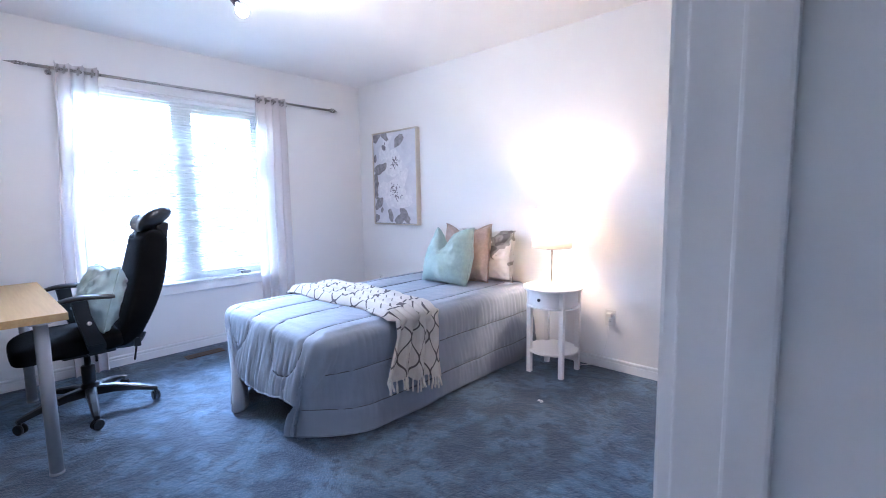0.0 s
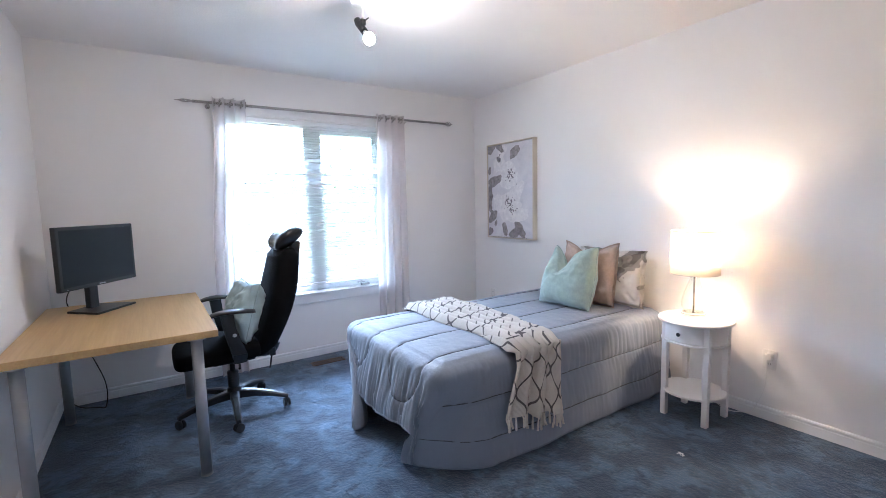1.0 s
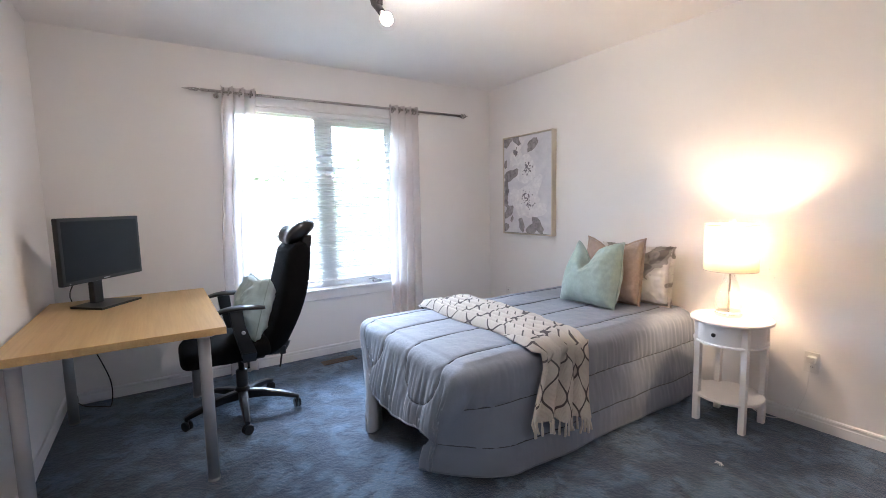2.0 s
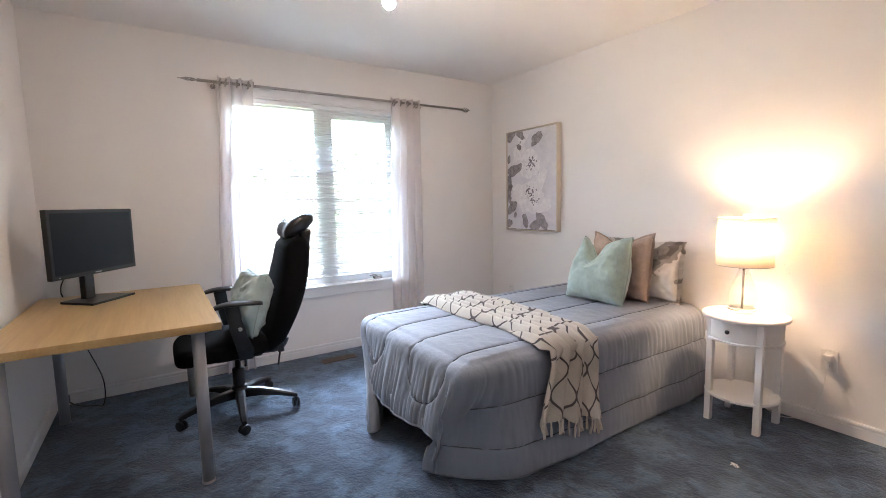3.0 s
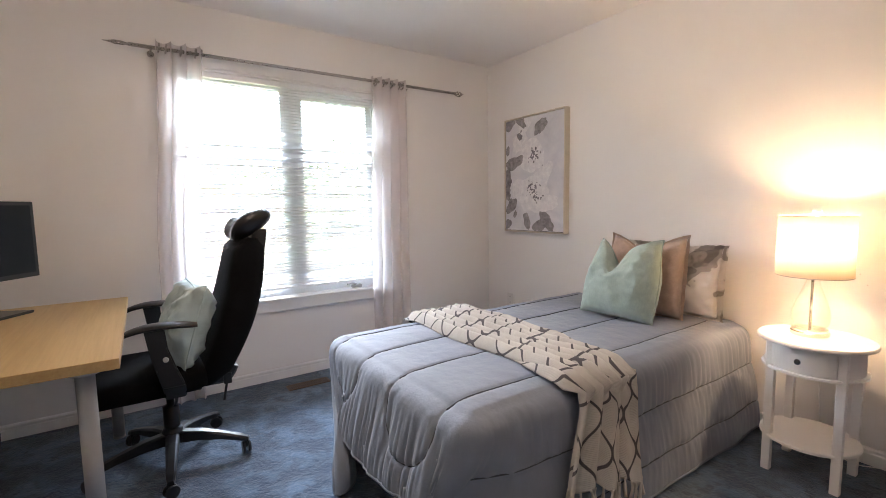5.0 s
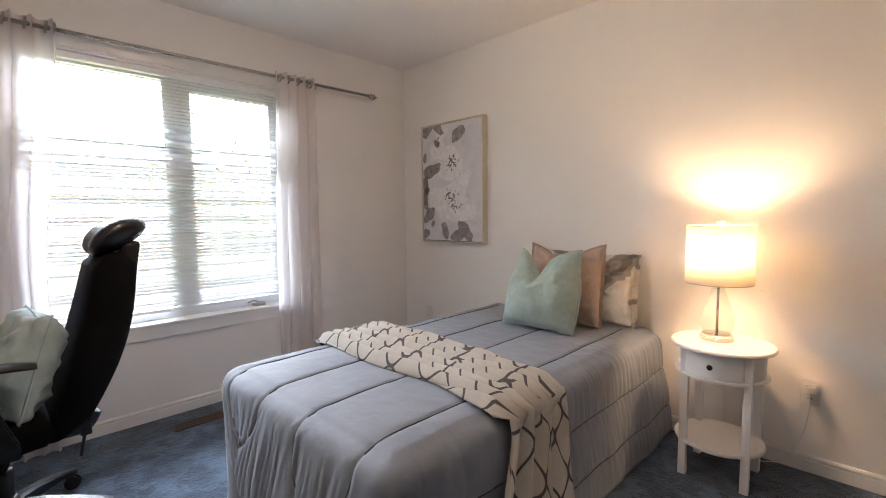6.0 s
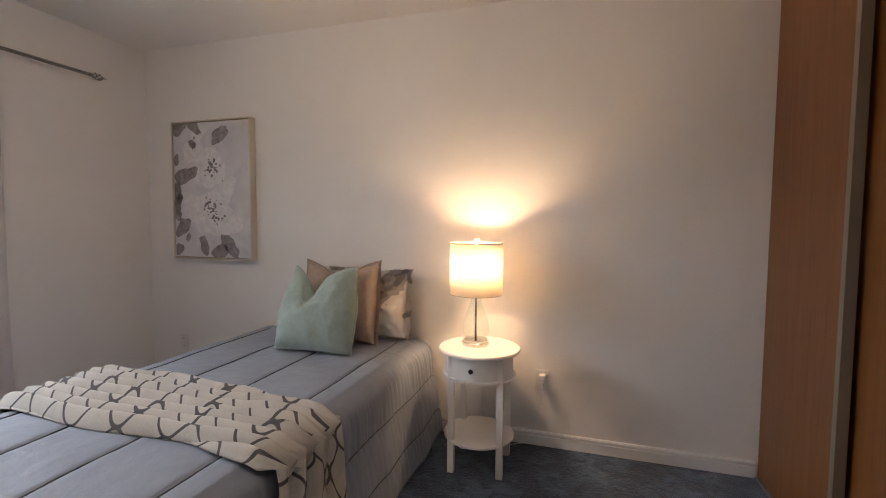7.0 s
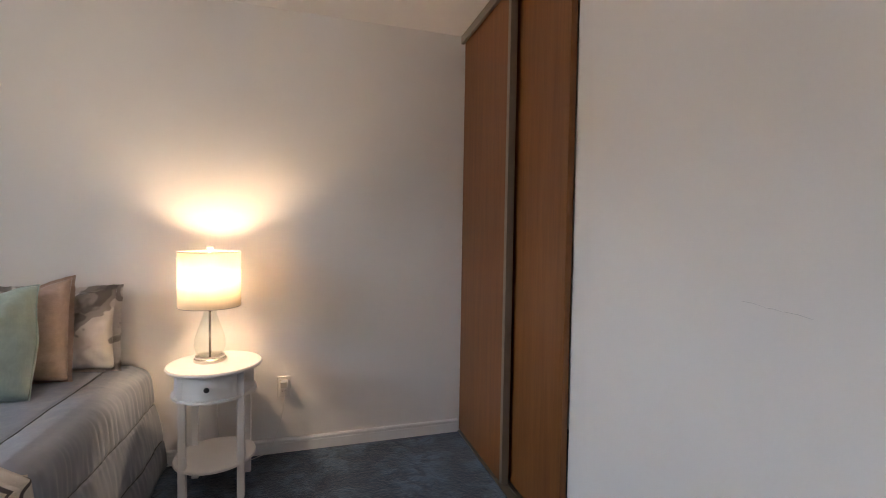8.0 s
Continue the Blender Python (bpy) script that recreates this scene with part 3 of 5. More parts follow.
# ---- monitor ----
MYAW = -35.7
monitor = thing("computer_monitor", "black flat computer monitor, switched off, on the desk", "monitor", (-2.985, -0.085, 0.743), MYAW)
bm = bmesh.new()
box(bm, (-0.28, -0.012, 0.152), (0.28, 0.018, 0.508), 0.005)
box(bm, (-0.20, -0.040, 0.20), (0.20, -0.013, 0.46), 0.012)
part("housing", bm, M["black_plastic"], monitor)
part("screen", boxes(((-0.262, 0.0182, 0.174), (0.262, 0.0188, 0.490))), M["screen"], monitor, "dark glossy screen")
part("emblem", boxes(((-0.022, 0.0182, 0.159), (0.022, 0.0188, 0.1655))), M["grey_plastic"], monitor)
part("indicator", boxes(((0.235, 0.0182, 0.160), (0.243, 0.0188, 0.1645))), M["grey_plastic"], monitor)
part("neck", box(bmesh.new(), (-0.032, -0.075, 0.012), (0.032, -0.0405, 0.32), 0.006), M["black_plastic"], monitor)
bm = bmesh.new()
box(bm, (-0.15, -0.12, 0.0), (0.15, 0.10, 0.013), 0.004)
for v in bm.verts:
    if v.co.y < -0.05:
        v.co.x *= 0.75
part("base", bm, M["black_plastic"], monitor)
cable = thing("monitor_cable", "black power cable hanging behind the desk to the floor", "cable")
part("cord", tube(bmesh.new(), spline([(-3.01, -0.18, 0.95), (-3.07, -0.24, 0.86), (-3.17, -0.27, 0.79), (-3.245, -0.27, 0.72), (-3.25, -0.20, 0.45), (-3.27, -0.13, 0.20), (-3.30, -0.14, 0.03), (-3.35, -0.19, 0.012), (-3.41, -0.28, 0.012), (-3.44, -0.34, 0.05)], 8), 0.0035, 7), M["black_plastic"], cable, smooth=True)
part("plug", box(bmesh.new(), (-3.475, -0.375, 0.03), (-3.415, -0.325, 0.075), 0.008), M["black_plastic"], cable)

# ---- office chair ----
chair = thing("office_chair", "black swivel office chair with headrest and armrests", "chair", (-2.755, 0.574, 0))
chair.scale = (1.01, 1.01, 1.012)
base = part("star_base", lathe(bmesh.new(), [(0.035, 0.085), (0.045, 0.10), (0.045, 0.155), (0.034, 0.17)], 20), M["black_plastic"], chair, smooth=True)
for a in (67, -5, -77, -149, 139):
    ca, sa = math.cos(radians(a)), math.sin(radians(a))
    bm = bmesh.new()
    secs = []
    for r, zt, zb, w in ((0.03, 0.148, 0.095, 0.028), (0.12, 0.140, 0.098, 0.025), (0.22, 0.118, 0.088, 0.021), (0.30, 0.094, 0.070, 0.018), (0.335, 0.080, 0.062, 0.013)):
        ring = []
        for s, zz in ((-1, zb), (1, zb), (1, zt - 0.008), (0.6, zt), (-0.6, zt), (-1, zt - 0.008)):
            ring.append(bm.verts.new((r * ca - s * w * sa, r * sa + s * w * ca, zz)))
        secs.append(ring)
    for p, q in zip(secs, secs[1:]):
        for k in range(6):
            bm.faces.new((p[k], p[(k + 1) % 6], q[(k + 1) % 6], q[k]))
    bm.faces.new(secs[-1])
    bm.faces.new(list(reversed(secs[0])))
    bmesh.ops.recalc_face_normals(bm, faces=bm.faces)
    part("spoke", bm, M["black_plastic"], base)
    bm = bmesh.new()
    for dx in (-0.018, 0.006):
        lathe(bm, [(0.010, dx), (0.027, dx), (0.029, dx + 0.004), (0.027, dx + 0.012), (0.010, dx + 0.013)], 18)
    bmesh.ops.rotate(bm, verts=bm.verts, cent=(0, 0, 0), matrix=Euler((0, radians(90), radians(a + 25))).to_matrix())
    bmesh.ops.translate(bm, verts=bm.verts, vec=(0.322 * ca, 0.322 * sa, 0.029))
    tube(bm, [(0.322 * ca, 0.322 * sa, 0.03), (0.322 * ca, 0.322 * sa, 0.075)], 0.008, 8)
    part("caster", bm, M["black_plastic"], base)
part("gas_lift", lathe(bmesh.new(), [(0.030, 0.165), (0.034, 0.175), (0.034, 0.27), (0.026, 0.275), (0.016, 0.276), (0.016, 0.36)], 20), M["black_plastic"], chair, smooth=True)
bm = bmesh.new()
box(bm, (-0.09, -0.12, 0.345), (0.09, 0.13, 0.395), 0.012)
tube(bm, spline([(0.08, 0.02, 0.365), (0.17, 0.02, 0.36), (0.23, 0.01, 0.352)], 5), 0.007, 8)
tube(bm, spline([(0.02, 0.12, 0.37), (0.02, 0.235, 0.365), (0.02, 0.275, 0.42)], 6), 0.028, 10)
part("mechanism", bm, M["black_plastic"], chair)
bm = bmesh.new()
tube(bm, [(0.03, 0.245, 0.36), (0.03, 0.225, 0.25)], 0.006, 8)
box(bm, (0.005, 0.225, 0.335), (0.055, 0.262, 0.39), 0.006)
part("lever", bm, M["black_plastic"], chair)


def cushion_block(sx, sy, sz, n=14, power=3.2):
    """A rounded slab with soft edges, about its centre."""
    bm = bmesh.new()
    bmesh.ops.create_cube(bm, size=2.0)
    bmesh.ops.subdivide_edges(bm, edges=bm.edges[:], cuts=n, use_grid_fill=True)
    for v in bm.verts:
        x, y, z = v.co
        d = (abs(x) ** power + abs(y) ** power + abs(z) ** power) ** (1 / power)
        v.co = Vector((x / d * sx / 2, y / d * sy / 2, z / d * sz / 2))
    return bm


bm = cushion_block(0.50, 0.50, 0.115, 14, 4.5)
for v in bm.verts:
    if v.co.y < -0.1:
        v.co.z -= 1.1 * (v.co.y + 0.1) ** 2
bmesh.ops.translate(bm, verts=bm.verts, vec=(0, -0.075, 0.442))
part("seat", bm, M["black_cloth"], chair, smooth=True)


def back_profile(t):
    """Front y, rear y and height of the backrest from its foot (0) to its top (1)."""
    zz = 0.40 + 0.645 * t
    front = 0.088 + 0.212 * t + 0.018 * math.sin(math.pi * t * 1.1 + 0.2)
    rear = 0.243 + 0.212 * t + 0.055 * math.sin(math.pi * clamp(t * 1.05)) * 0.8
    return front, rear, zz


bm = bmesh.new()
rings = []
for i in range(33):
    t = i / 32
    f, r, zz = back_profile(t)
    half = 0.235 * (0.80 + 0.20 * math.sin(math.pi * clamp(t * 1.1 + 0.12))) * (1 - 0.12 * smooth01((t - 0.8) / 0.2))
    close = 1 - 0.55 * smooth01((0.06 - t) / 0.06) - 0.55 * smooth01((t - 0.93) / 0.07)
    mid, dep = (f + r) / 2, (r - f) / 2 * close
    ring = []
    for k in range(28):
        a = 2 * math.pi * k / 28
        ca, sa = math.cos(a), math.sin(a)
        ring.append(bm.verts.new((half * abs(ca) ** 0.55 * (1 if ca > 0 else -1), mid + 0.03 * abs(ca) ** 3 * -1 + dep * abs(sa) ** 0.7 * (1 if sa > 0 else -1), zz)))
    rings.append(ring)
for p, q in zip(rings, rings[1:]):
    for k in range(28):
        bm.faces.new((p[k], p[(k + 1) % 28], q[(k + 1) % 28], q[k]))
bm.faces.new(list(reversed(rings[0])))
bm.faces.new(rings[-1])
back = part("backrest", bm, M["black_cloth"], chair, smooth=True)
bm = bmesh.new()
box(bm, (-0.085, 0.372, 0.86), (0.085, 0.440, 1.09), 0.018)
for v in bm.verts:
    v.co.y += (v.co.z - 0.9) * 0.16 - 0.01
part("headrest_carrier", bm, M["black_plastic"], back)
part("headrest_arm", tube(bmesh.new(), spline([(0, 0.44, 1.06), (0, 0.425, 1.10), (0, 0.405, 1.115)], 6), 0.012, 8), M["grey_plastic"], back, "grey plastic link")
bm = bmesh.new()
rings = []
for i in range(25):
    u = -1 + 2 * i / 24
    env = (1 - abs(u) ** 3.5) ** 0.5 if abs(u) < 1 else 0.0
    ring = []
    for k in range(22):
        a = 2 * math.pi * k / 22
        rad = max(env, 0.04)
        yy, zz = 0.112 * rad * math.cos(a), 0.054 * rad * math.sin(a)
        yy, zz = yy * math.cos(0.60) - zz * math.sin(0.60), yy * math.sin(0.60) + zz * math.cos(0.60) - 0.9 * (yy * 0.6) ** 2 * 4
        ring.append(bm.verts.new((0.145 * u, 0.395 + yy - 0.05 * u * u, 1.122 + zz)))
    rings.append(ring)
for p, q in zip(rings, rings[1:]):
    for k in range(22):
        bm.faces.new((p[k], p[(k + 1) % 22], q[(k + 1) % 22], q[k]))
bm.faces.new(list(reversed(rings[0])))
bm.faces.new(rings[-1])
part("headrest", bm, M["black_plastic"], chair, "black glossy vinyl headrest", smooth=True)
for s in (-1, 1):
    bm = bmesh.new()
    secs = []
    for i in range(17):
        t = i / 16
        y = -0.155 + 0.265 * t
        w = 0.043 * (math.sin(math.pi * clamp(0.08 + 0.84 * t)) ** 0.45)
        zc = 0.722 - 0.022 * t ** 2 - 0.030 * (1 - t) ** 4
        ring = []
        for k in range(14):
            a = 2 * math.pi * k / 14
            ring.append(bm.verts.new((s * 0.268 + w * math.cos(a), y, zc + 0.014 * math.sin(a) * (0.5 + 0.5 * w / 0.043))))
        secs.append(ring)
    for p, q in zip(secs, secs[1:]):
        for k in range(14):
            bm.faces.new((p[k], p[(k + 1) % 14], q[(k + 1) % 14], q[k]))
    bm.faces.new(list(reversed(secs[0])))
    bm.faces.new(secs[-1])
    arm = part("armrest", bm, M["black_plastic"], chair, smooth=True)
    bm = bmesh.new()
    pts = [(s * 0.268, -0.045, 0.705), (s * 0.270, -0.035, 0.62), (s * 0.272, -0.012, 0.53), (s * 0.268, 0.012, 0.45), (s * 0.225, 0.018, 0.395), (s * 0.08, 0.015, 0.375)]
    rings = []
    for i, p in enumerate(pts):
        hy = (0.036, 0.034, 0.038, 0.042, 0.04, 0.035)[i]
        hx = 0.013
        if i < 4:
            ring = [(p[0] - hx, p[1] - hy, p[2]), (p[0] + hx, p[1] - hy, p[2]), (p[0] + hx, p[1] + hy, p[2]), (p[0] - hx, p[1] + hy, p[2])]
        else:
            ring = [(p[0], p[1] - hy, p[2] + s * hx), (p[0], p[1] - hy, p[2] - s * hx), (p[0], p[1] + hy, p[2] - s * hx), (p[0], p[1] + hy, p[2] + s * hx)]
        rings.append([bm.verts.new(q) for q in ring])
    for p, q in zip(rings, rings[1:]):
        for k in range(4):
            bm.faces.new((p[k], p[(k + 1) % 4], q[(k + 1) % 4], q[k]))
    bm.faces.new(rings[0])
    bm.faces.new(list(reversed(rings[-1])))
    bmesh.ops.recalc_face_normals(bm, faces=bm.faces)
    bmesh.ops.bevel(bm, geom=bm.edges[:], offset=0.005, segments=2, affect="EDGES")
    post = part("arm_post", bm, M["black_plastic"], arm)
    kb = lathe(bmesh.new(), [(0.011, 0), (0.011, 0.006), (0.008, 0.009)], 16)
    ob = part("button", kb, M["grey_plastic"], arm, "round grey adjusting button")
    ob.matrix_basis = pose(s * 0.268 + 0.0135, -0.012, 0.575, 0, 90, 0)


# ---- soft things ----
def pillow_mesh(w, h, t, dip=0.0, dip_at=0.0, dip_w=0.35, pinch=0.06, ears=0.0, seed=0.0, n=34, wrinkle=0.006, power=0.42):
    """A stuffed square: front and back shells that meet in a seam. Width along x, height along z, front towards -y."""
    bm = bmesh.new()
    grids = {}
    for side in (-1, 1):
        g = []
        for i in range(n + 1):
            row = []
            for j in range(n + 1):
                u, v = -1 + 2 * i / n, -1 + 2 * j / n
                edge = abs(u) == 1 or abs(v) == 1
                if side == 1 and edge:
                    row.append(grids[-1][i][j])
                    continue
                x = w / 2 * u * (1 - pinch * (1 - v * v)) * (1 - ears * smooth01((v + 0.2) / 1.2))
                zc = h / 2 * v * (1 - pinch * (1 - u * u))
                d = math.exp(-(abs(u - dip_at) / dip_w) ** 1.25) * smooth01((v + 0.35) / 1.35)
                zc -= dip * d
                th = t / 2 * ((1 - u * u) * (1 - v * v)) ** power * (1 - 0.35 * d * (dip > 0))
                wr = wrinkle * noise.noise((u * 2.6 + seed, v * 2.2, seed + side)) + wrinkle * 0.5 * noise.noise((u * 7 + seed, v * 6, seed - side))
                row.append(bm.verts.new((x, side * (th + (0 if edge else wr * 1.0)) if not edge else 0.0, zc)))
            g.append(row)
        grids[side] = g
    for side in (-1, 1):
        g = grids[side]
        for i in range(n):
            for j in range(n):
                f = (g[i][j], g[i + 1][j], g[i + 1][j + 1], g[i][j + 1])
                fc = bm.faces.new(f if side == -1 else tuple(reversed(f)))
                fc.smooth = True
    return bm, [grids[-1][i][0].co.copy() for i in range(n + 1)] + [grids[-1][n][j].co.copy() for j in range(1, n + 1)] + [grids[-1][i][n].co.copy() for i in range(n - 1, -1, -1)] + [grids[-1][0][j].co.copy() for j in range(n - 1, -1, -1)]


def throw_pillow(name, label, mat, place, tilt, yaw, roll, trim, flange=0.0, **kw):
    th = new(name)
    th.empty_display_size = 0.1
    tagged(th, label, "pillow")
    bm, rim = pillow_mesh(**kw)
    part("cover", bm, M[mat], th, smooth=True)
    bm = bmesh.new()
    if flange:
        c = sum(rim, Vector()) / len(rim)
        inner = [bm.verts.new(p + Vector((0, 0.002, 0))) for p in rim]
        outer = [bm.verts.new(p + (p - c).normalized() * flange * (1 + 0.15 * noise.noise((i * 0.7, 0, 3))) + Vector((0, 0.012 * noise.noise((i * 0.25, 5, 1)), 0))) for i, p in enumerate(rim)]
        for k in range(len(rim) - 1):
            bm.faces.new((inner[k], inner[k + 1], outer[k + 1], outer[k]))
        bmesh.ops.solidify(bm, geom=bm.faces[:], thickness=0.003)
    else:
        tube(bm, rim, 0.0042, 6, False)
    part("flange" if flange else "piping", bm, M[trim], th, smooth=True)
    th.matrix_world = pose(*place) @ pose(0, 0, 0, 0, 0, yaw) @ pose(0, 0, 0, tilt, 0, 0) @ pose(0, 0, 0, 0, roll, 0) @ pose(0, 0, kw["h"] / 2)
    return th


throw_pillow("seat_cushion", "aqua cotton cushion propped on the office chair seat", "aqua", (-2.70, 0.602, 0.500), -17, 10, 0, "aqua", w=0.33, h=0.375, t=0.19, dip=0.02, dip_at=0.1, pinch=0.05, seed=4.0, wrinkle=0.024, power=0.36)

# ---- bed ----
BXL, BXR, BYF, BYH, BZ = -2.50, -1.368, 1.300, 3.155, 0.543
bed = thing("bed", "twin bed with dark base under a grey comforter", "bed")
part("mattress", cushion_block(BXR - BXL - 0.04, BYH - BYF - 0.03, 0.26, 10, 9), M["mattress"], bed, smooth=True)
bed.children[0].matrix_basis = pose((BXL + BXR) / 2, (BYF + BYH) / 2, 0.392)
part("base_frame", box(bmesh.new(), (BXL + 0.05, BYF + 0.05, 0.12), (BXR - 0.05, BYH - 0.02, 0.262), 0.01), M["bed_base"], bed)
for x in (BXL + 0.10, BXR - 0.16):
    for y in (BYF + 0.11, BYH - 0.10):
        part("leg", box(bmesh.new(), (x - 0.02, y - 0.02, 0), (x + 0.02, y + 0.02, 0.12), 0.003), M["bed_base"], bed)

XC = (BXL + BXR) / 2
CR = 0.050                                       # plan radius of the comforter's corners
SIDE, FOOT = BYH - BYF - CR, BXR - BXL - 2 * CR
ARC = math.pi / 2 * CR
TOTAL = 2 * SIDE + FOOT + 2 * ARC


def rim_at(s):
    """Place on the top's rim, outward direction and zone (-1 left side, 0 foot, 1 right side) at the length s."""
    if s < SIDE:
        return Vector((BXL, BYH - s)), Vector((-1, 0)), -1.0
    s -= SIDE
    if s < ARC:
        a = s / CR
        d = Vector((-math.cos(a), -math.sin(a)))
        return Vector((BXL + CR, BYF + CR)) + d * CR, d, -1 + a / (math.pi / 2)
    s -= ARC
    if s < FOOT:
        return Vector((BXL + CR + s, BYF)), Vector((0, -1)), 0.0
    s -= FOOT
    if s < ARC:
        a = s / CR
        d = Vector((math.sin(a), -math.cos(a)))
        return Vector((BXR - CR, BYF + CR)) + d * CR, d, a / (math.pi / 2)
    s -= ARC
    return Vector((BXR, BYF + CR + s)), Vector((1, 0)), 1.0


CORNER_L, CORNER_R = SIDE + ARC / 2, SIDE + ARC * 1.5 + FOOT
TIP_L, TIP_R = Vector((-2.03, 1.115)), Vector((-1.575, 1.190))   # where the hanging corners touch the carpet


def hem_at(s):
    """Place and height of the hem at the length s along the rim."""
    p, d, zone = rim_at(s)
    fx = (p.x - BXL) / (BXR - BXL)
    if zone == 0:
        h, out = 0.185 + 0.02 * math.sin(fx * 9), 0.10
    elif abs(zone) < 1:
        h, out = 0.022, 0.10
    else:
        h, out = 0.022, 0.098 if zone > 0 else 0.075
    q = p + d * out
    u = s - CORNER_L
    pull = smooth01(1 - u / 0.34) if u > 0 else smooth01(1 + u / 0.50) ** 1.6
    q = q.lerp(TIP_L + Vector((0.09 * clamp(u / 0.2), 0.16 * clamp(u / 0.2))), pull)
    h += (0.018 - h) * smooth01(pull * 1.5)
    u = s - CORNER_R
    pull = smooth01(1 - u / 0.24) ** 1.3 if u > 0 else smooth01(1 + u / 0.13)
    q = q.lerp(TIP_R, pull)
    h += (0.018 - h) * smooth01(pull * 1.8)
    return q, h


def seam_distance(x, ahead, drop, zone):
    """Distance to the nearest quilting seam. ahead: how far the cloth runs past the foot edge (negative on top)."""
    best = 9.0
    if zone == 0 or drop == 0:
        for a, b in ((-2.405, -2.115), (-1.820, -1.500)):
            m, h = (a + b) / 2, (b - a) / 2
            if ahead <= 0.09:
                d = abs(abs(x - m) - h)
            else:
                d = abs(math.hypot(x - m, ahead - 0.09) - h)
            best = min(best, d)
    if abs(zone) == 1 and drop > 0:
        best = min(best, abs(drop - 0.20), abs(drop - 0.40))
    return best


def comforter_mesh():
    nu, nv_top, nv_drop = 860, 66, 64
    bm = bmesh.new()
    cols, info = [], []
    fold = 0.022
    for i in range(nu + 1):
        s = TOTAL * i / nu
        p, d, zone = rim_at(s)
        goal, hem = hem_at(s)
        sp = Vector((XC, max(p.y, BYF + 0.55)))
        length = (BZ - hem) * 1.03
        col, inf = [], []
        for j in range(nv_top):
            t = j / nv_top
            q = sp.lerp(p - d * 0.036, t)
            edge = (p - q).length
            zz = BZ + 0.006 * smooth01(edge / 0.3) - 0.010 * math.exp(-(edge / 0.045) ** 2)
            col.append(bm.verts.new((q.x, q.y, zz)))
            inf.append((q.x, BYF - q.y, 0.0, zone))
        for j in range(nv_drop + 1):
            t = j / nv_drop
            drop = length * t
            bend = 1 - math.exp(-drop / fold)
            pl = 0.0
            if zone == 0:
                env = smooth01((drop - 0.02) / 0.22)
                pl = env * (0.005 * math.sin(s * 30 + 2.1 * math.sin(s * 11)) + 0.008 * noise.noise((s * 15, drop * 1.5, 1.3)) + 0.011 * noise.noise((s * 46, drop * 2.2, 4)))
            else:
                env = smooth01((drop - 0.05) / 0.3)
                pl = env * (0.006 * math.sin(s * 9 + 1.4 * math.sin(s * 4)) + 0.010 * noise.noise((s * 5, drop * 3, 2.2)) + 0.0025 * noise.noise((s * 30, drop * 4, 8)))
                pl += 0.0045 * noise.noise((s * 42, drop * 2.5, 6)) * smooth01(drop / 0.05) * smooth01((0.24 - drop) / 0.06)
            reach = 0.035 * bend - 0.035 * (1 - bend) + pl
            zz = BZ - 0.010 - (BZ - 0.010 - hem) * (drop - fold * 0.35 * bend) / (length - fold * 0.35)
            q = p + d * reach + (goal - p - d * 0.035) * smooth01(t) ** 1.1
            col.append(bm.verts.new((q.x, q.y, max(zz, 0.014))))
            inf.append((p.x, (BYF - p.y) + (drop if zone == 0 else 0), max(drop, 1e-4) if zone != 0 else drop, zone))
        cols.append(col)
        info.append(inf)
    m = len(cols[0])
    for i in range(nu):
        for j in range(m - 1):
            f = bm.faces.new((cols[i][j], cols[i][j + 1], cols[i + 1][j + 1], cols[i + 1][j]))
            f.smooth = True
    bm.normal_update()
    if cols[10][5].normal.z < 0:
        bmesh.ops.reverse_faces(bm, faces=bm.faces[:])
        bm.normal_update()
    lift = []
    for i in range(nu + 1):
        for j in range(m):
            v = cols[i][j]
            x, ahead, drop, zone = info[i][j]
            d = seam_distance(x, ahead, drop, zone)
            puff = 0.0085 * (1 - math.exp(-d / 0.007)) + 0.003 * smooth01(d / 0.12)
            puck = (0.0050 * noise.noise((v.co.x * 42, v.co.y * 42, v.co.z * 9)) if drop > 0.03 or ahead > 0.03 else 0.0015 * noise.noise((v.co.x * 30, v.co.y * 30, 0))) * math.exp(-d / 0.07)
            soft = 0.004 * noise.noise((v.co.x * 5.2, v.co.y * 5.2, v.co.z * 5.2 + 3)) + 0.0016 * noise.noise((v.co.x * 17, v.co.y * 17, v.co.z * 9))
            lift.append((v, v.normal * (puff + puck + soft)))
    for v, o in lift:
        v.co += o
        v.co.z = max(v.co.z, 0.010)
    hem = [cols[i][-1].co.copy() for i in range(0, nu + 1, 2)]
    def foot_point(x, ahead):
        s = SIDE + ARC + clamp(x - BXL - CR, 0, FOOT)
        k = int(round(s / TOTAL * nu))
        long = (BZ - hem_at(s)[1]) * 1.03
        return cols[k][nv_top + min(nv_drop, int(round(ahead / long * nv_drop)))].co.copy()

    seams = []
    for x0, x1 in ((-2.405, -2.115), (-1.820, -1.500)):
        mx, h = (x0 + x1) / 2, (x1 - x0) / 2
        path = [foot_point(x0, 0.015 + 0.075 * k / 4) for k in range(5)]
        path += [foot_point(mx - h * math.cos(w), 0.09 + h * math.sin(w)) for w in [math.pi * k / 30 for k in range(1, 30)]]
        path += [foot_point(x1, 0.09 - 0.075 * k / 4) for k in range(5)]
        seams.append(path)
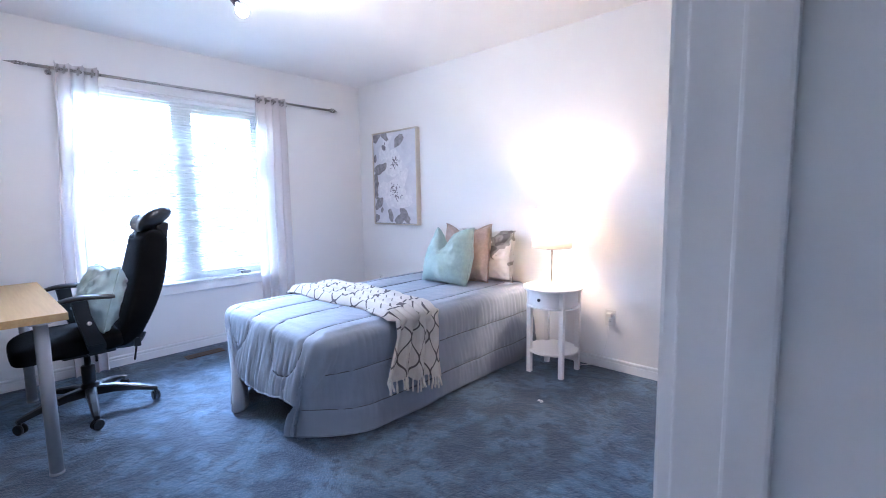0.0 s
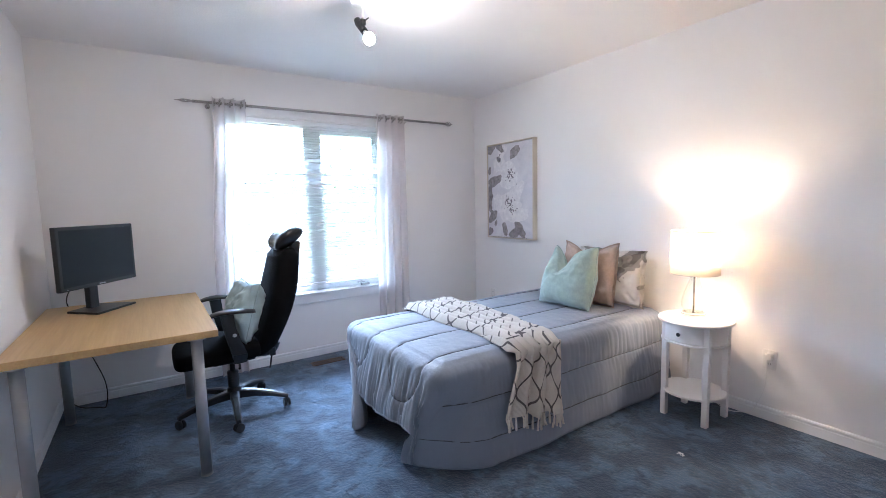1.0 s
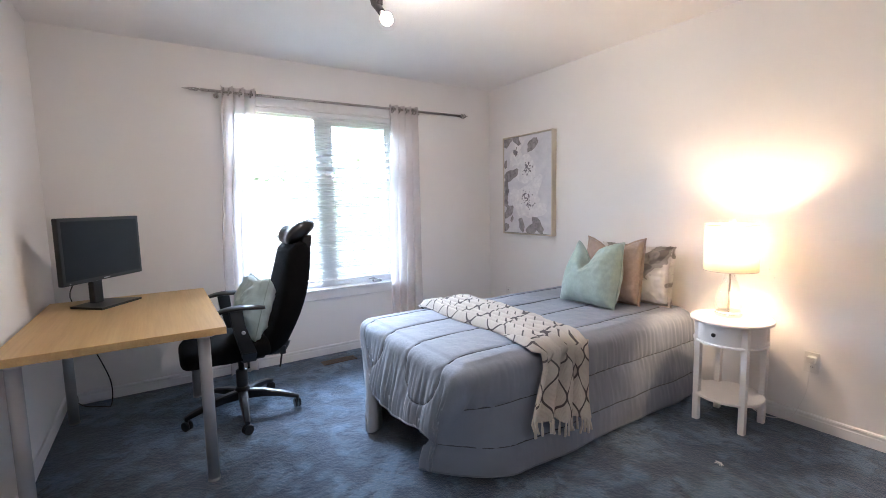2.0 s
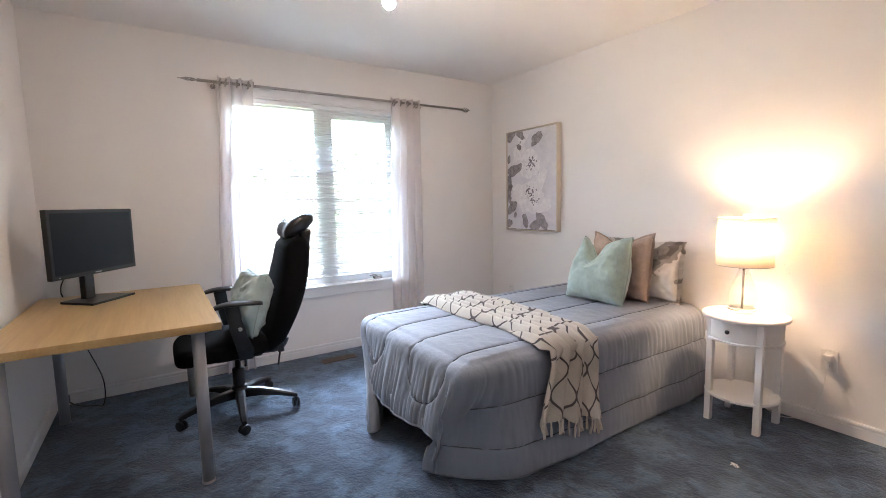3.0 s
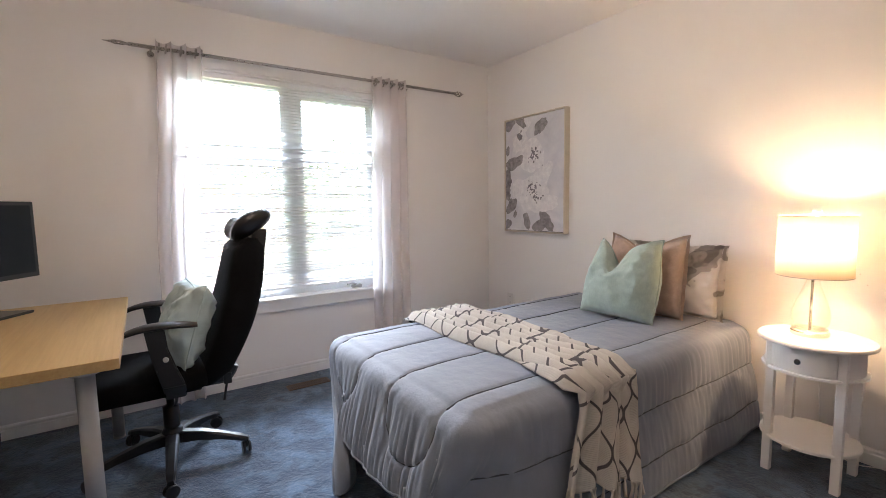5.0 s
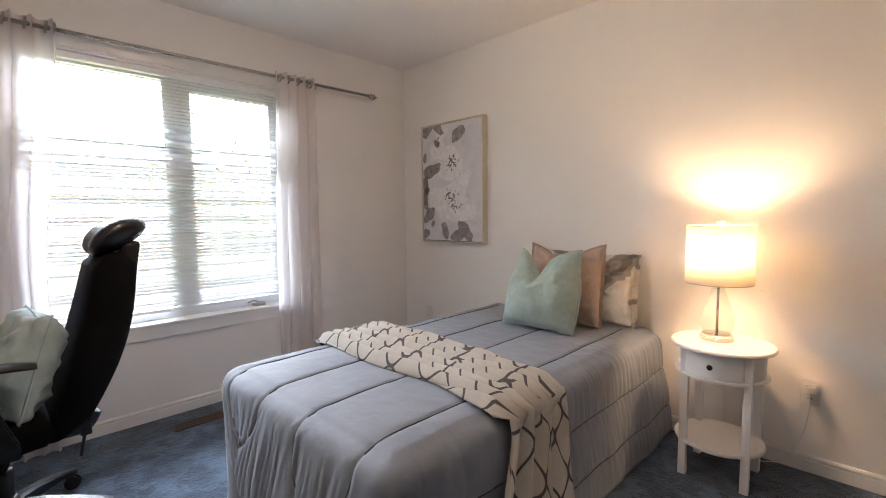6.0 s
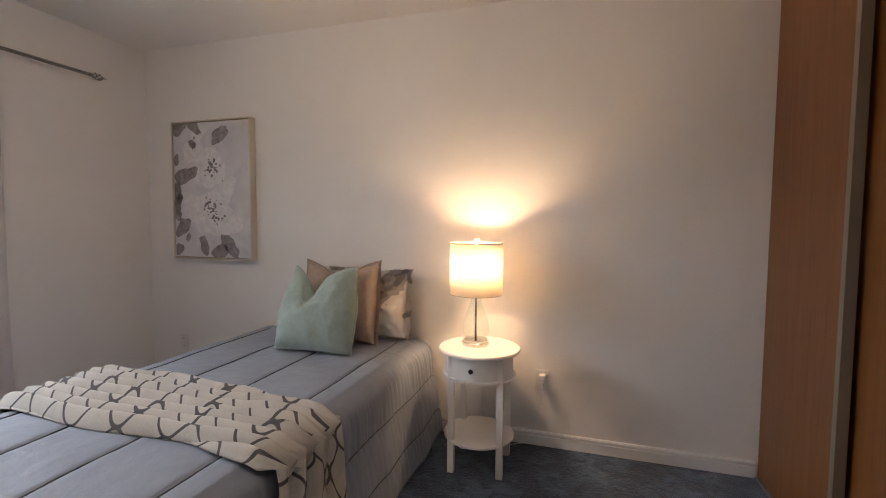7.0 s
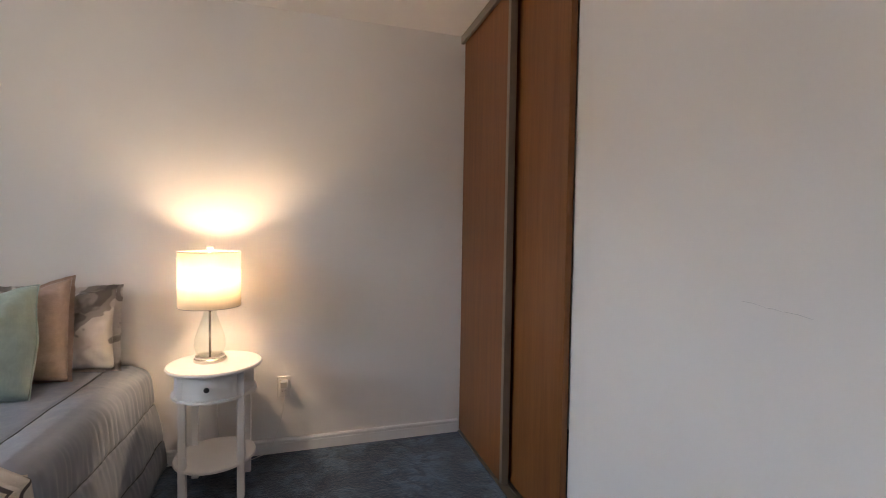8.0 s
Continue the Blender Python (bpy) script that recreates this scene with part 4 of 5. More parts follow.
    for drop in (0.20, 0.40):
        for lo, hi in ((0, SIDE), (TOTAL - SIDE, TOTAL)):
            ks = range(int(lo / TOTAL * nu) + 1, int(hi / TOTAL * nu), 3)
            seams.append([cols[k][nv_top + int(round(drop / ((BZ - hem_at(TOTAL * k / nu)[1]) * 1.03) * nv_drop))].co.copy() for k in ks])
    bmesh.ops.remove_doubles(bm, verts=bm.verts[:], dist=0.0004)
    bm.normal_update()
    tree_b = BVHTree.FromBMesh(bm)
    for x in (-2.405, -2.115, -1.820, -1.500):
        path = []
        for k in range(70):
            hit = tree_b.ray_cast(Vector((x, BYF + (BYH - BYF - 0.05) * k / 69, 1.0)), Vector((0, 0, -1)))[0]
            if hit:
                path.append(hit + Vector((0, 0, 0.0018)))
        seams.append(path)
    seams = [[p + (q - p) * 0.5 if r is None else (p + q + r) / 3 for p, q, r in zip(s[:1] + s[:-1], s, s[1:] + s[-1:])] for s in seams]
    return bm, hem, seams


comforter = thing("comforter", "quilted grey comforter draped over the bed to the carpet", "comforter")
bm, hem_line, seam_lines = comforter_mesh()
cover = part("cover", bm, M["comforter"], comforter, smooth=True)
part("hem_piping", tube(bmesh.new(), hem_line, 0.0045, 7), M["comforter"], comforter, smooth=True)
# dark tubes laid along the seams draw the creases' shade
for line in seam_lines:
    part("seam", tube(bmesh.new(), line, 0.0030, 6), M["seam"], comforter, "quilting seam with its crease shade drawn as a dark grey line", smooth=True)
so = cover.modifiers.new("thickness", "SOLIDIFY")
so.thickness, so.offset = 0.010, -1.0

# ---- knitted throw over the bed ----
TOPZ = BZ + 0.024


def throw_point(a, c, lift=0.0):
    """a: length along the throw from its far end in metres; c: 0 to 1 across it."""
    over_l, top = 0.10, BXR - BXL + 0.03
    x0 = BXL - 0.015
    roll = c * 7.0 * math.pi + 0.8 * math.sin(a * 3.1) + 0.5 * math.sin(a * 7.3 + 2) + 0.4
    pleat = 0.024 * (1 - 2 * abs(math.sin(roll)) ** 1.2) + 0.004 * math.sin(c * 17.7 * math.pi + a * 5)
    side = clamp((a - over_l) / top)
    y_top = (1.715 + 0.012 * side) + (0.44 - 0.09 * side) * c + 0.012 * math.sin(a * 9 + c * 3) + 0.011 * math.sin(2 * roll)
    if a < over_l:
        dz = over_l - a
        return Vector((x0 - 0.018 - 0.10 * dz + 0.5 * pleat, y_top, TOPZ - dz * 0.98 - 0.01 + lift))
    if a < over_l + top:
        e = min(a - over_l, over_l + top - a)
        rnd = 0.018 * math.exp(-e / 0.03)
        return Vector((x0 + (a - over_l), y_top, TOPZ - 0.002 + (pleat + 0.024) * smooth01(min(c, 1 - c) / 0.05 + 0.1) - rnd + lift))
    d = a - over_l - top
    env = smooth01(d / 0.1)
    y0, y1 = 1.725 - 0.175 * smooth01(d / 0.40), 2.075 - 0.075 * smooth01(d / 0.45)
    fold = 0.021 * math.sin(c * 3.6 * 2 * math.pi + 0.8 + 2 * d) + 0.009 * math.sin(c * 8.1 * 2 * math.pi + 2 * d)
    x = BXR + 0.048 + 0.128 * smooth01(d / 0.6) + 0.020 + (pleat * (1 - env) + fold * env * 0.9)
    return Vector((x, y0 + (y1 - y0) * c + 0.008 * math.sin(c * 7.2 * math.pi + 1.0) * env, TOPZ - 0.008 - d * 0.985 + lift))


def throw_length(c):
    return 0.10 + (BXR - BXL + 0.03) + 0.295 + 0.085 * c + 0.01 * math.sin(c * 40)


def throw_mesh():
    nu, nv = 190, 110
    bm = bmesh.new()
    lay = bm.loops.layers.uv.new("UVMap")
    g = [[bm.verts.new(throw_point(throw_length(j / nv) * i / nu, j / nv)) for j in range(nv + 1)] for i in range(nu + 1)]
    for i in range(nu):
        for j in range(nv):
            idx = ((i, j), (i + 1, j), (i + 1, j + 1), (i, j + 1))
            f = bm.faces.new([g[a][b] for a, b in idx])
            f.smooth = True
            for lp, (a, b) in zip(f.loops, idx):
                lp[lay].uv = (1.62 * a / nu, 0.62 * b / nv)
    bm.normal_update()
    return bm


throw = thing("throw_blanket", "cream knitted throw with dark ogee lines laid across the comforter", "blanket")
cloth = part("cloth", throw_mesh(), M["throw"], throw, smooth=True)
so = cloth.modifiers.new("thickness", "SOLIDIFY")
so.thickness, so.offset = 0.005, 0.0
rng = random.Random(11)
for k in range(30):
    c = (k + 0.5) / 30
    p = throw_point(throw_length(c), c)
    ln = rng.uniform(0.055, 0.075)
    pts = [p + Vector((0, 0, 0.006)), p + Vector((rng.uniform(-0.004, 0.006), rng.uniform(-0.006, 0.006), -ln * 0.35)), p + Vector((rng.uniform(-0.006, 0.010), rng.uniform(-0.012, 0.012), -ln))]
    pts = [Vector((q.x, q.y, max(q.z, 0.008))) for q in pts]
    part("tassel", tube(bmesh.new(), spline(pts, 3), [0.0045, 0.004, 0.0035, 0.0055, 0.006, 0.006, 0.0055], 6), M["fringe"], throw, smooth=True)

# ---- pillows on the bed ----
PZ = BZ + 0.022
throw_pillow("mint_pillow", "mint green velvet pillow with a chopped top on the bed", "mint", (-1.82, 2.675, PZ), -20, 6, 2, "mint", w=0.43, h=0.47, t=0.245, dip=0.175, dip_at=-0.22, dip_w=0.42, pinch=0.045, ears=0.17, seed=1.0, wrinkle=0.014, power=0.36)
throw_pillow("tan_pillow", "tan linen pillow with a flanged edge leaning behind another", "tan", (-1.80, 2.90, PZ), -10, 3, 0, "tan", 0.022, w=0.455, h=0.465, t=0.19, dip=0.125, dip_at=-0.05, dip_w=0.55, pinch=0.05, ears=0.04, seed=2.0, wrinkle=0.014, power=0.36)
throw_pillow("sham_pillow", "white and grey floral pillow leaning against the wall", "sham", (-1.71, 3.06, PZ), -5, 0, 0, "sham", 0.035, w=0.52, h=0.385, t=0.17, dip=0.03, dip_at=0.1, pinch=0.05, seed=3.0, wrinkle=0.034)

# ---- nightstand ----
stand = thing("nightstand", "white round side table with one drawer and a shelf", "nightstand", (-0.985, 2.903, 0))
stand.scale = (1.0, 1.0, 1.018)
part("tabletop", lathe(bmesh.new(), [(0.196, 0.582), (0.203, 0.584), (0.206, 0.590), (0.206, 0.594), (0.202, 0.600)], 56), M["white_paint"], stand, smooth=False)
part("apron", lathe(bmesh.new(), [(0.170, 0.475), (0.170, 0.582)], 56), M["white_paint"], stand)
part("rim", lathe(bmesh.new(), [(0.180, 0.462), (0.184, 0.464), (0.184, 0.473), (0.180, 0.475)], 56), M["white_paint"], stand)
part("shelf", lathe(bmesh.new(), [(0.172, 0.150), (0.178, 0.153), (0.178, 0.163), (0.174, 0.166)], 56), M["white_paint"], stand)


def curved_front(r0, r1, a0, a1, z0, z1, n=16):
    bm = bmesh.new()
    rows = []
    for i in range(n + 1):
        a = radians(a0 + (a1 - a0) * i / n)
        rows.append([bm.verts.new((r * math.cos(a), r * math.sin(a), z)) for r, z in ((r0, z0), (r1, z0), (r1, z1), (r0, z1))])
    for p, q in zip(rows, rows[1:]):
        for k in range(4):
            bm.faces.new((p[k], p[(k + 1) % 4], q[(k + 1) % 4], q[k]))
    bm.faces.new(rows[0])
    bm.faces.new(list(reversed(rows[-1])))
    bmesh.ops.recalc_face_normals(bm, faces=bm.faces)
    return bm


drawer = part("drawer", curved_front(0.1705, 0.1755, -129, -51, 0.482, 0.576), M["white_paint"], stand)
bm = lathe(bmesh.new(), [(0.004, 0), (0.004, 0.010), (0.010, 0.014), (0.012, 0.019), (0.009, 0.025), (0.003, 0.027)], 16)
knob = part("knob", bm, M["black_plastic"], drawer, "small black round knob", smooth=True)
knob.matrix_basis = pose(0.0, -0.1755, 0.530, 90, 0, 0)
for x, y in ((-0.113, -0.122), (0.127, -0.112), (-0.113, 0.122), (0.127, 0.122)):
    part("leg", box(bmesh.new(), (x - 0.016, y - 0.016, 0), (x + 0.016, y + 0.016, 0.582), 0.003), M["white_paint"], stand)

# ---- table lamp ----
GLASS_OUT = [(0.052, 0.034), (0.062, 0.046), (0.068, 0.065), (0.070, 0.085), (0.068, 0.105), (0.062, 0.13), (0.053, 0.158), (0.043, 0.186), (0.033, 0.214), (0.027, 0.236), (0.026, 0.248)]
lamp = thing("table_lamp", "lit table lamp with cream drum shade and clear glass base", "lamp", (-1.013, 2.930, 0.611))
part("foot", lathe(bmesh.new(), [(0.066, 0.0), (0.070, 0.003), (0.070, 0.016), (0.064, 0.020), (0.064, 0.028), (0.060, 0.032), (0.02, 0.033)], 40), M["nickel"], lamp, smooth=False)
part("glass_body", lathe(bmesh.new(), GLASS_OUT + [(r - 0.004, h) for r, h in reversed(GLASS_OUT)] + GLASS_OUT[:1], 48, cap=False), M["glass"], lamp, "clear glass bottle body", smooth=True)
lamp.children[-1].visible_shadow = False
part("stem", lathe(bmesh.new(), [(0.0055, 0.033), (0.0055, 0.33)], 14), M["nickel"], lamp, smooth=True)
part("cap", lathe(bmesh.new(), [(0.028, 0.246), (0.028, 0.256), (0.016, 0.262), (0.014, 0.33), (0.016, 0.371)], 24), M["nickel"], lamp, smooth=True)
SH0, SH1, SR = 0.262, 0.526, 0.1355
shade = part("shade", lathe(bmesh.new(), [(SR, SH0), (SR - 0.001, SH1), (SR - 0.0025, SH1), (SR - 0.0015, SH0), (SR, SH0)], 64, cap=False), M["shade"], lamp, "cream fabric drum shade", smooth=False)
for p in shade.data.polygons:
    p.use_smooth = True
for zz in (SH0 + 0.002, SH1 - 0.002):
    ring = [((SR - 0.001) * math.cos(a), (SR - 0.001) * math.sin(a), zz) for a in [2 * math.pi * k / 48 for k in range(49)]]
    part("shade_ring", tube(bmesh.new(), ring, 0.0022, 6, False), M["grey_plastic"], shade)
bm = bmesh.new()
for k in range(3):
    a = 2 * math.pi * k / 3 + 0.4
    tube(bm, [(0.006 * math.cos(a), 0.006 * math.sin(a), SH1 - 0.012), (SR * 0.985 * math.cos(a), SR * 0.985 * math.sin(a), SH1 - 0.006)], 0.0014, 5)
for s in (-1, 1):
    tube(bm, spline([(s * 0.012, 0, 0.325), (s * 0.045, 0, 0.40), (s * 0.040, 0, 0.48), (0, 0, SH1 - 0.012)], 6), 0.0014, 5)
part("harp", bm, M["nickel"], lamp)
part("finial", lathe(bmesh.new(), [(0.006, SH1 - 0.014), (0.008, SH1 + 0.002), (0.016, SH1 + 0.006), (0.017, SH1 + 0.020), (0.013, SH1 + 0.026)], 20), M["plug_white"], lamp, smooth=True)
part("bulb", lathe(bmesh.new(), [(0.012, 0.372), (0.014, 0.385), (0.027, 0.412), (0.029, 0.430), (0.022, 0.452), (0.006, 0.462)], 20), M["lamp_bulb"], lamp, "glowing warm bulb", smooth=True)

# ---- outlets ----
def outlet(x, z):
    th = thing("wall_outlet", "white duplex wall outlet above the baseboard", "outlet", (x, YN, z))
    part("plate", box(bmesh.new(), (-0.036, -0.007, -0.058), (0.036, 0.0, 0.058), 0.003), M["plug_white"], th)
    for s in (-1, 1):
        rc = part("receptacle", box(bmesh.new(), (-0.017, -0.0095, s * 0.026 - 0.015), (0.017, -0.0072, s * 0.026 + 0.015), 0.002), M["plug_white"], th)
        for dx in (-0.006, 0.006):
            part("slot", boxes(((dx - 0.001, -0.0102, s * 0.026 - 0.003), (dx + 0.001, -0.0096, s * 0.026 + 0.006))), M["dark_void"], rc)
    return th


outlet(-0.690, 0.371)
outlet(-3.212, 0.368)
plug = thing("lamp_plug", "white plug with a thin cord in the outlet", "plug", (-0.690, YN, 0.371))
bm = bmesh.new()
box(bm, (-0.016, -0.048, 0.006), (0.022, -0.0105, 0.040), 0.007)
part("plug_body", bm, M["plug_white"], plug)
part("cord", tube(bmesh.new(), spline([(0.002, -0.045, 0.008), (0.004, -0.052, -0.05), (-0.01, -0.030, -0.16), (-0.035, -0.030, -0.25), (-0.075, -0.030, -0.342), (-0.12, -0.05, -0.356), (-0.20, -0.08, -0.356), (-0.30, -0.06, -0.30), (-0.33, -0.045, -0.1), (-0.325, -0.045, 0.15), (-0.325, -0.055, 0.235)], 8), 0.0022, 6), M["plug_white"], plug, smooth=True)

# ---- picture ----
picture = thing("canvas_picture", "floral canvas in lilac and grey in a pale wood frame", "picture")
PX0, PX1, PZ0, PZ1, PY = -3.230, -2.572, 0.976, 1.916, 3.135


def canvas_material():
    m, n, l, b = principled("painted_canvas", (0.7, 0.68, 0.72), 0.75)
    v = coords(n, l)
    w = n.new("ShaderNodeTexNoise")
    w.inputs["Scale"].default_value = 5
    l.new(v, w.inputs["Vector"])
    vv = mix_col(n, l, v, w.outputs["Color"], 0.2)
    a = noise_tex(n, l, vv, 7, 5, 0.6)
    c = ramp(n, l, a, [(0.30, (0.56, 0.545, 0.585)), (0.44, (0.66, 0.645, 0.68)), (0.60, (0.745, 0.725, 0.745)), (0.75, (0.69, 0.66, 0.67))])
    fine = noise_tex(n, l, v, 30, 4)
    c = mix_col(n, l, c, (0.60, 0.585, 0.62), math_node(n, l, "MULTIPLY", fine, 0.4))
    l.new(c, b.inputs["Base Color"])
    bump(n, l, b, noise_tex(n, l, v, 350, 2), 0.3, 0.001)
    return m


def brush_material(name, dark, light):
    m, n, l, b = principled(name, dark, 0.75)
    v = coords(n, l)
    c = ramp(n, l, noise_tex(n, l, v, 22, 5, 0.65), [(0.32, dark), (0.68, light)])
    l.new(c, b.inputs["Base Color"])
    bump(n, l, b, noise_tex(n, l, v, 350, 2), 0.3, 0.001)
    return m


M["canvas"] = canvas_material()
M["leaf_paint"] = brush_material("grey_leaf_paint", (0.17, 0.155, 0.16), (0.40, 0.37, 0.375))
M["petal_paint"] = brush_material("pale_petal_paint", (0.66, 0.64, 0.665), (0.86, 0.84, 0.845))
M["centre_paint"] = brush_material("dark_centre_paint", (0.10, 0.09, 0.11), (0.34, 0.32, 0.35))
FW = 0.009
part("canvas", boxes(((PX0 + FW + 0.006, PY + 0.002, PZ0 + FW + 0.006), (PX1 - FW - 0.006, YN - 0.006, PZ1 - FW - 0.006))), M["canvas"], picture)
fr = bmesh.new()
for lo, hi in (((PX0, PY - 0.003, PZ0), (PX0 + FW, YN - 0.001, PZ1)), ((PX1 - FW, PY - 0.003, PZ0), (PX1, YN - 0.001, PZ1)), ((PX0 + FW, PY - 0.003, PZ0), (PX1 - FW, YN - 0.001, PZ0 + FW)), ((PX0 + FW, PY - 0.003, PZ1 - FW), (PX1 - FW, YN - 0.001, PZ1))):
    box(fr, lo, hi, 0.001)
part("frame", fr, M["frame_wood"], picture, "pale wood floating frame")
part("backing", boxes(((PX0 + FW, YN - 0.005, PZ0 + FW), (PX1 - FW, YN - 0.002, PZ1 - FW))), M["dark_void"], picture)
CW, CHH = PX1 - PX0 - 2 * FW - 0.012, PZ1 - PZ0 - 2 * FW - 0.012


def daub(bm, u, v, size, ang, asp, seed, layer, lobes=0.35):
    """A flat brush stroke with an uneven outline, at (u, v) from the canvas's upper left corner."""
    cx, cz = PX0 + FW + 0.006 + u * CW, PZ1 - FW - 0.006 - v * CHH
    ring = []
    for k in range(26):
        a = 2 * math.pi * k / 26
        r = size * (1 + lobes * noise.noise((math.cos(a) * 1.6 + seed, math.sin(a) * 1.6, seed)) + 0.12 * noise.noise((math.cos(a) * 6, math.sin(a) * 6, seed)))
        px, pz = r * math.cos(a), r * asp * math.sin(a)
        x = cx + px * math.cos(ang) - pz * math.sin(ang)
        zz = cz + px * math.sin(ang) + pz * math.cos(ang)
        ring.append(bm.verts.new((clamp(x, PX0 + FW + 0.008, PX1 - FW - 0.008), PY + 0.0019 - 0.00025 * layer, clamp(zz, PZ0 + FW + 0.008, PZ1 - FW - 0.008))))
    f = bm.faces.new(ring)
    if f.normal.y > 0:
        f.normal_flip()


bm = bmesh.new()
for k, (u, v, s, a, q) in enumerate(((0.50, 0.34, 0.15, 0.2, 0.8), (0.52, 0.66, 0.19, 0.5, 0.85), (0.26, 0.20, 0.10, 1.0, 0.7), (0.36, 0.06, 0.07, 0.4, 0.8), (0.70, 0.50, 0.10, 0.9, 0.6), (0.24, 0.62, 0.09, 1.2, 0.8), (0.75, 0.76, 0.10, 0.2, 0.6))):
    bm = bmesh.new()
    daub(bm, u, v, s, a, q, k * 3.1, 1 + 0.1 * k)
    part("painted_petal", bm, M["petal_paint"], picture)
for k, (u, v, s, a, q) in enumerate(((0.07, 0.035, 0.055, 0.6, 0.7), (0.28, 0.025, 0.055, 2.4, 0.45), (0.63, 0.095, 0.062, 0.7, 0.62), (0.26, 0.155, 0.030, 2.2, 0.6), (0.04, 0.27, 0.030, 1.4, 0.6), (0.15, 0.385, 0.080, 0.35, 0.50),
                                      (0.05, 0.50, 0.060, 1.6, 0.40), (0.05, 0.58, 0.045, 1.2, 0.6), (0.04, 0.665, 0.045, 1.3, 0.6), (0.11, 0.775, 0.060, 0.9, 0.6), (0.18, 0.855, 0.026, 1.1, 0.6), (0.40, 0.915, 0.052, 1.9, 0.5), (0.62, 0.955, 0.055, 0.3, 0.6), (0.74, 0.915, 0.075, 2.3, 0.5), (0.03, 0.945, 0.045, 0.5, 0.6))):
    bm = bmesh.new()
    daub(bm, u, v, s * 1.3, a, q, k * 2.3 + 40, 2)
    part("painted_leaf", bm, M["leaf_paint"], picture)
bm = bmesh.new()
rng = random.Random(6)
for u, v, spread, nn in ((0.53, 0.335, 0.06, 34), (0.51, 0.65, 0.075, 44), (0.27, 0.16, 0.03, 12)):
    for k in range(nn):
        daub(bm, u + rng.gauss(0, spread * 0.75), v + rng.gauss(0, spread * 0.55), rng.uniform(0.005, 0.014), rng.uniform(0, 3), 0.6, rng.uniform(0, 90), 3 + 0.02 * k)
tagged(part("flower_centre", bm, M["centre_paint"], picture), kind="stuff")

# ---- ceiling light ----
clamp_light = thing("ceiling_light", "black ceiling spot fitting with one lit bulb", "ceiling light", (-1.978, 1.242, H))
part("canopy", lathe(bmesh.new(), [(0.055, -0.022), (0.060, -0.018), (0.060, -0.0005)], 32), M["plug_white"], clamp_light, smooth=False)
part("stem", tube(bmesh.new(), spline([(0, 0, 0.0), (-0.004, 0.004, -0.05), (0.004, -0.002, -0.105)], 6), 0.005, 8), M["nickel"], clamp_light, smooth=True)
hd = bmesh.new()
tube(hd, [(-0.045, -0.012, -0.085), (-0.036, -0.010, -0.105), (0.022, 0.0, -0.170)], [0.019, 0.021, 0.019], 16)
box(hd, (-0.012, -0.014, -0.128), (0.012, 0.014, -0.095), 0.004)
tube(hd, [(0.0, 0.0, -0.11), (0.035, 0.02, -0.095)], 0.004, 6)
part("socket", hd, M["black_plastic"], clamp_light)
neck = part("bulb_neck", lathe(bmesh.new(), [(0.013, 0.0), (0.015, 0.012), (0.0265, 0.040), (0.0305, 0.0475), (0.026, 0.0478)], 20), M["plug_white"], clamp_light, "white plastic bulb neck", smooth=True)
bb = lathe(bmesh.new(), [(0.020, 0.048), (0.0295, 0.049), (0.030, 0.058), (0.026, 0.076), (0.012, 0.088)], 20)
bulb = part("bulb", bb, M["ceiling_bulb"], clamp_light, "glowing round bulb", smooth=True)
neck.matrix_basis = bulb.matrix_basis = Matrix.Translation((0.0235, 0.0, -0.172)) @ Vector((0.058, 0.010, -0.065)).to_track_quat("Z", "Y").to_matrix().to_4x4()

# ---- small marks ----
lint = thing("carpet_lint", "small pale scrap of lint on the carpet", "lint", (-0.79, 2.406, 0.002))
bm = bmesh.new()
for k in range(5):
    a = k * 1.3
    tube(bm, spline([(0.02 * math.cos(a), 0.015 * math.sin(a), 0.001), (0.006 * math.sin(a), 0.004, 0.006), (-0.02 * math.cos(a + 1), 0.012 * math.sin(a + 2), 0.001)], 4), 0.0022, 5)
part("fibres", bm, M["plug_white"], lint)
for y0, z0, y1, z1 in SCUFFS:
    sc = thing("scuff_mark", "thin dark scuff scratched across the wall paint", "scuff", (XE, y0, z0))
    part("scratch", tube(bmesh.new(), [(-0.0004, 0, 0), (-0.0004, (y1 - y0) * 0.5, (z1 - z0) * 0.5 + 0.002), (-0.0004, y1 - y0, z1 - z0)], [0.0004, 0.0009, 0.0004], 5), M["scuff"], sc)
for x, zz in ((-0.916, 0.866), (-0.889, 0.819)):
    nl = thing("nail_hole", "tiny dark nail hole in the wall", "nail hole", (x, YN, zz))
    part("hole", lathe(bmesh.new(), [(0.003, 0), (0.003, 0.001)], 10), M["scuff"], nl)
    nl.matrix_world = pose(x, YN, zz, 90, 0, 0)

# ---- outside the window ----
M["grass"] = two_scale("lawn", (0.07, 0.12, 0.04), 0.9, big=0.4, fine=8, vary=0.3, relief=0.4, dist=0.03)
M["brick"] = two_scale("pale_brick", (0.42, 0.30, 0.26), 0.85, big=1, fine=12, vary=0.15, relief=0.3, dist=0.01)
M["shingle"] = two_scale("grey_shingle", (0.20, 0.19, 0.19), 0.9, big=1, fine=9, vary=0.15, relief=0.4, dist=0.02)
M["leaf"] = two_scale("green_leaf", (0.10, 0.14, 0.09), 0.7, big=1.5, fine=9, vary=0.35, relief=0)
M["house_pane"] = two_scale("house_window_glass", (0.16, 0.18, 0.20), 0.12, big=1, fine=9, vary=0.1, relief=0)
M["bark"] = two_scale("bark", (0.12, 0.09, 0.07), 0.9, big=3, fine=20, vary=0.2, relief=0.5, dist=0.02)
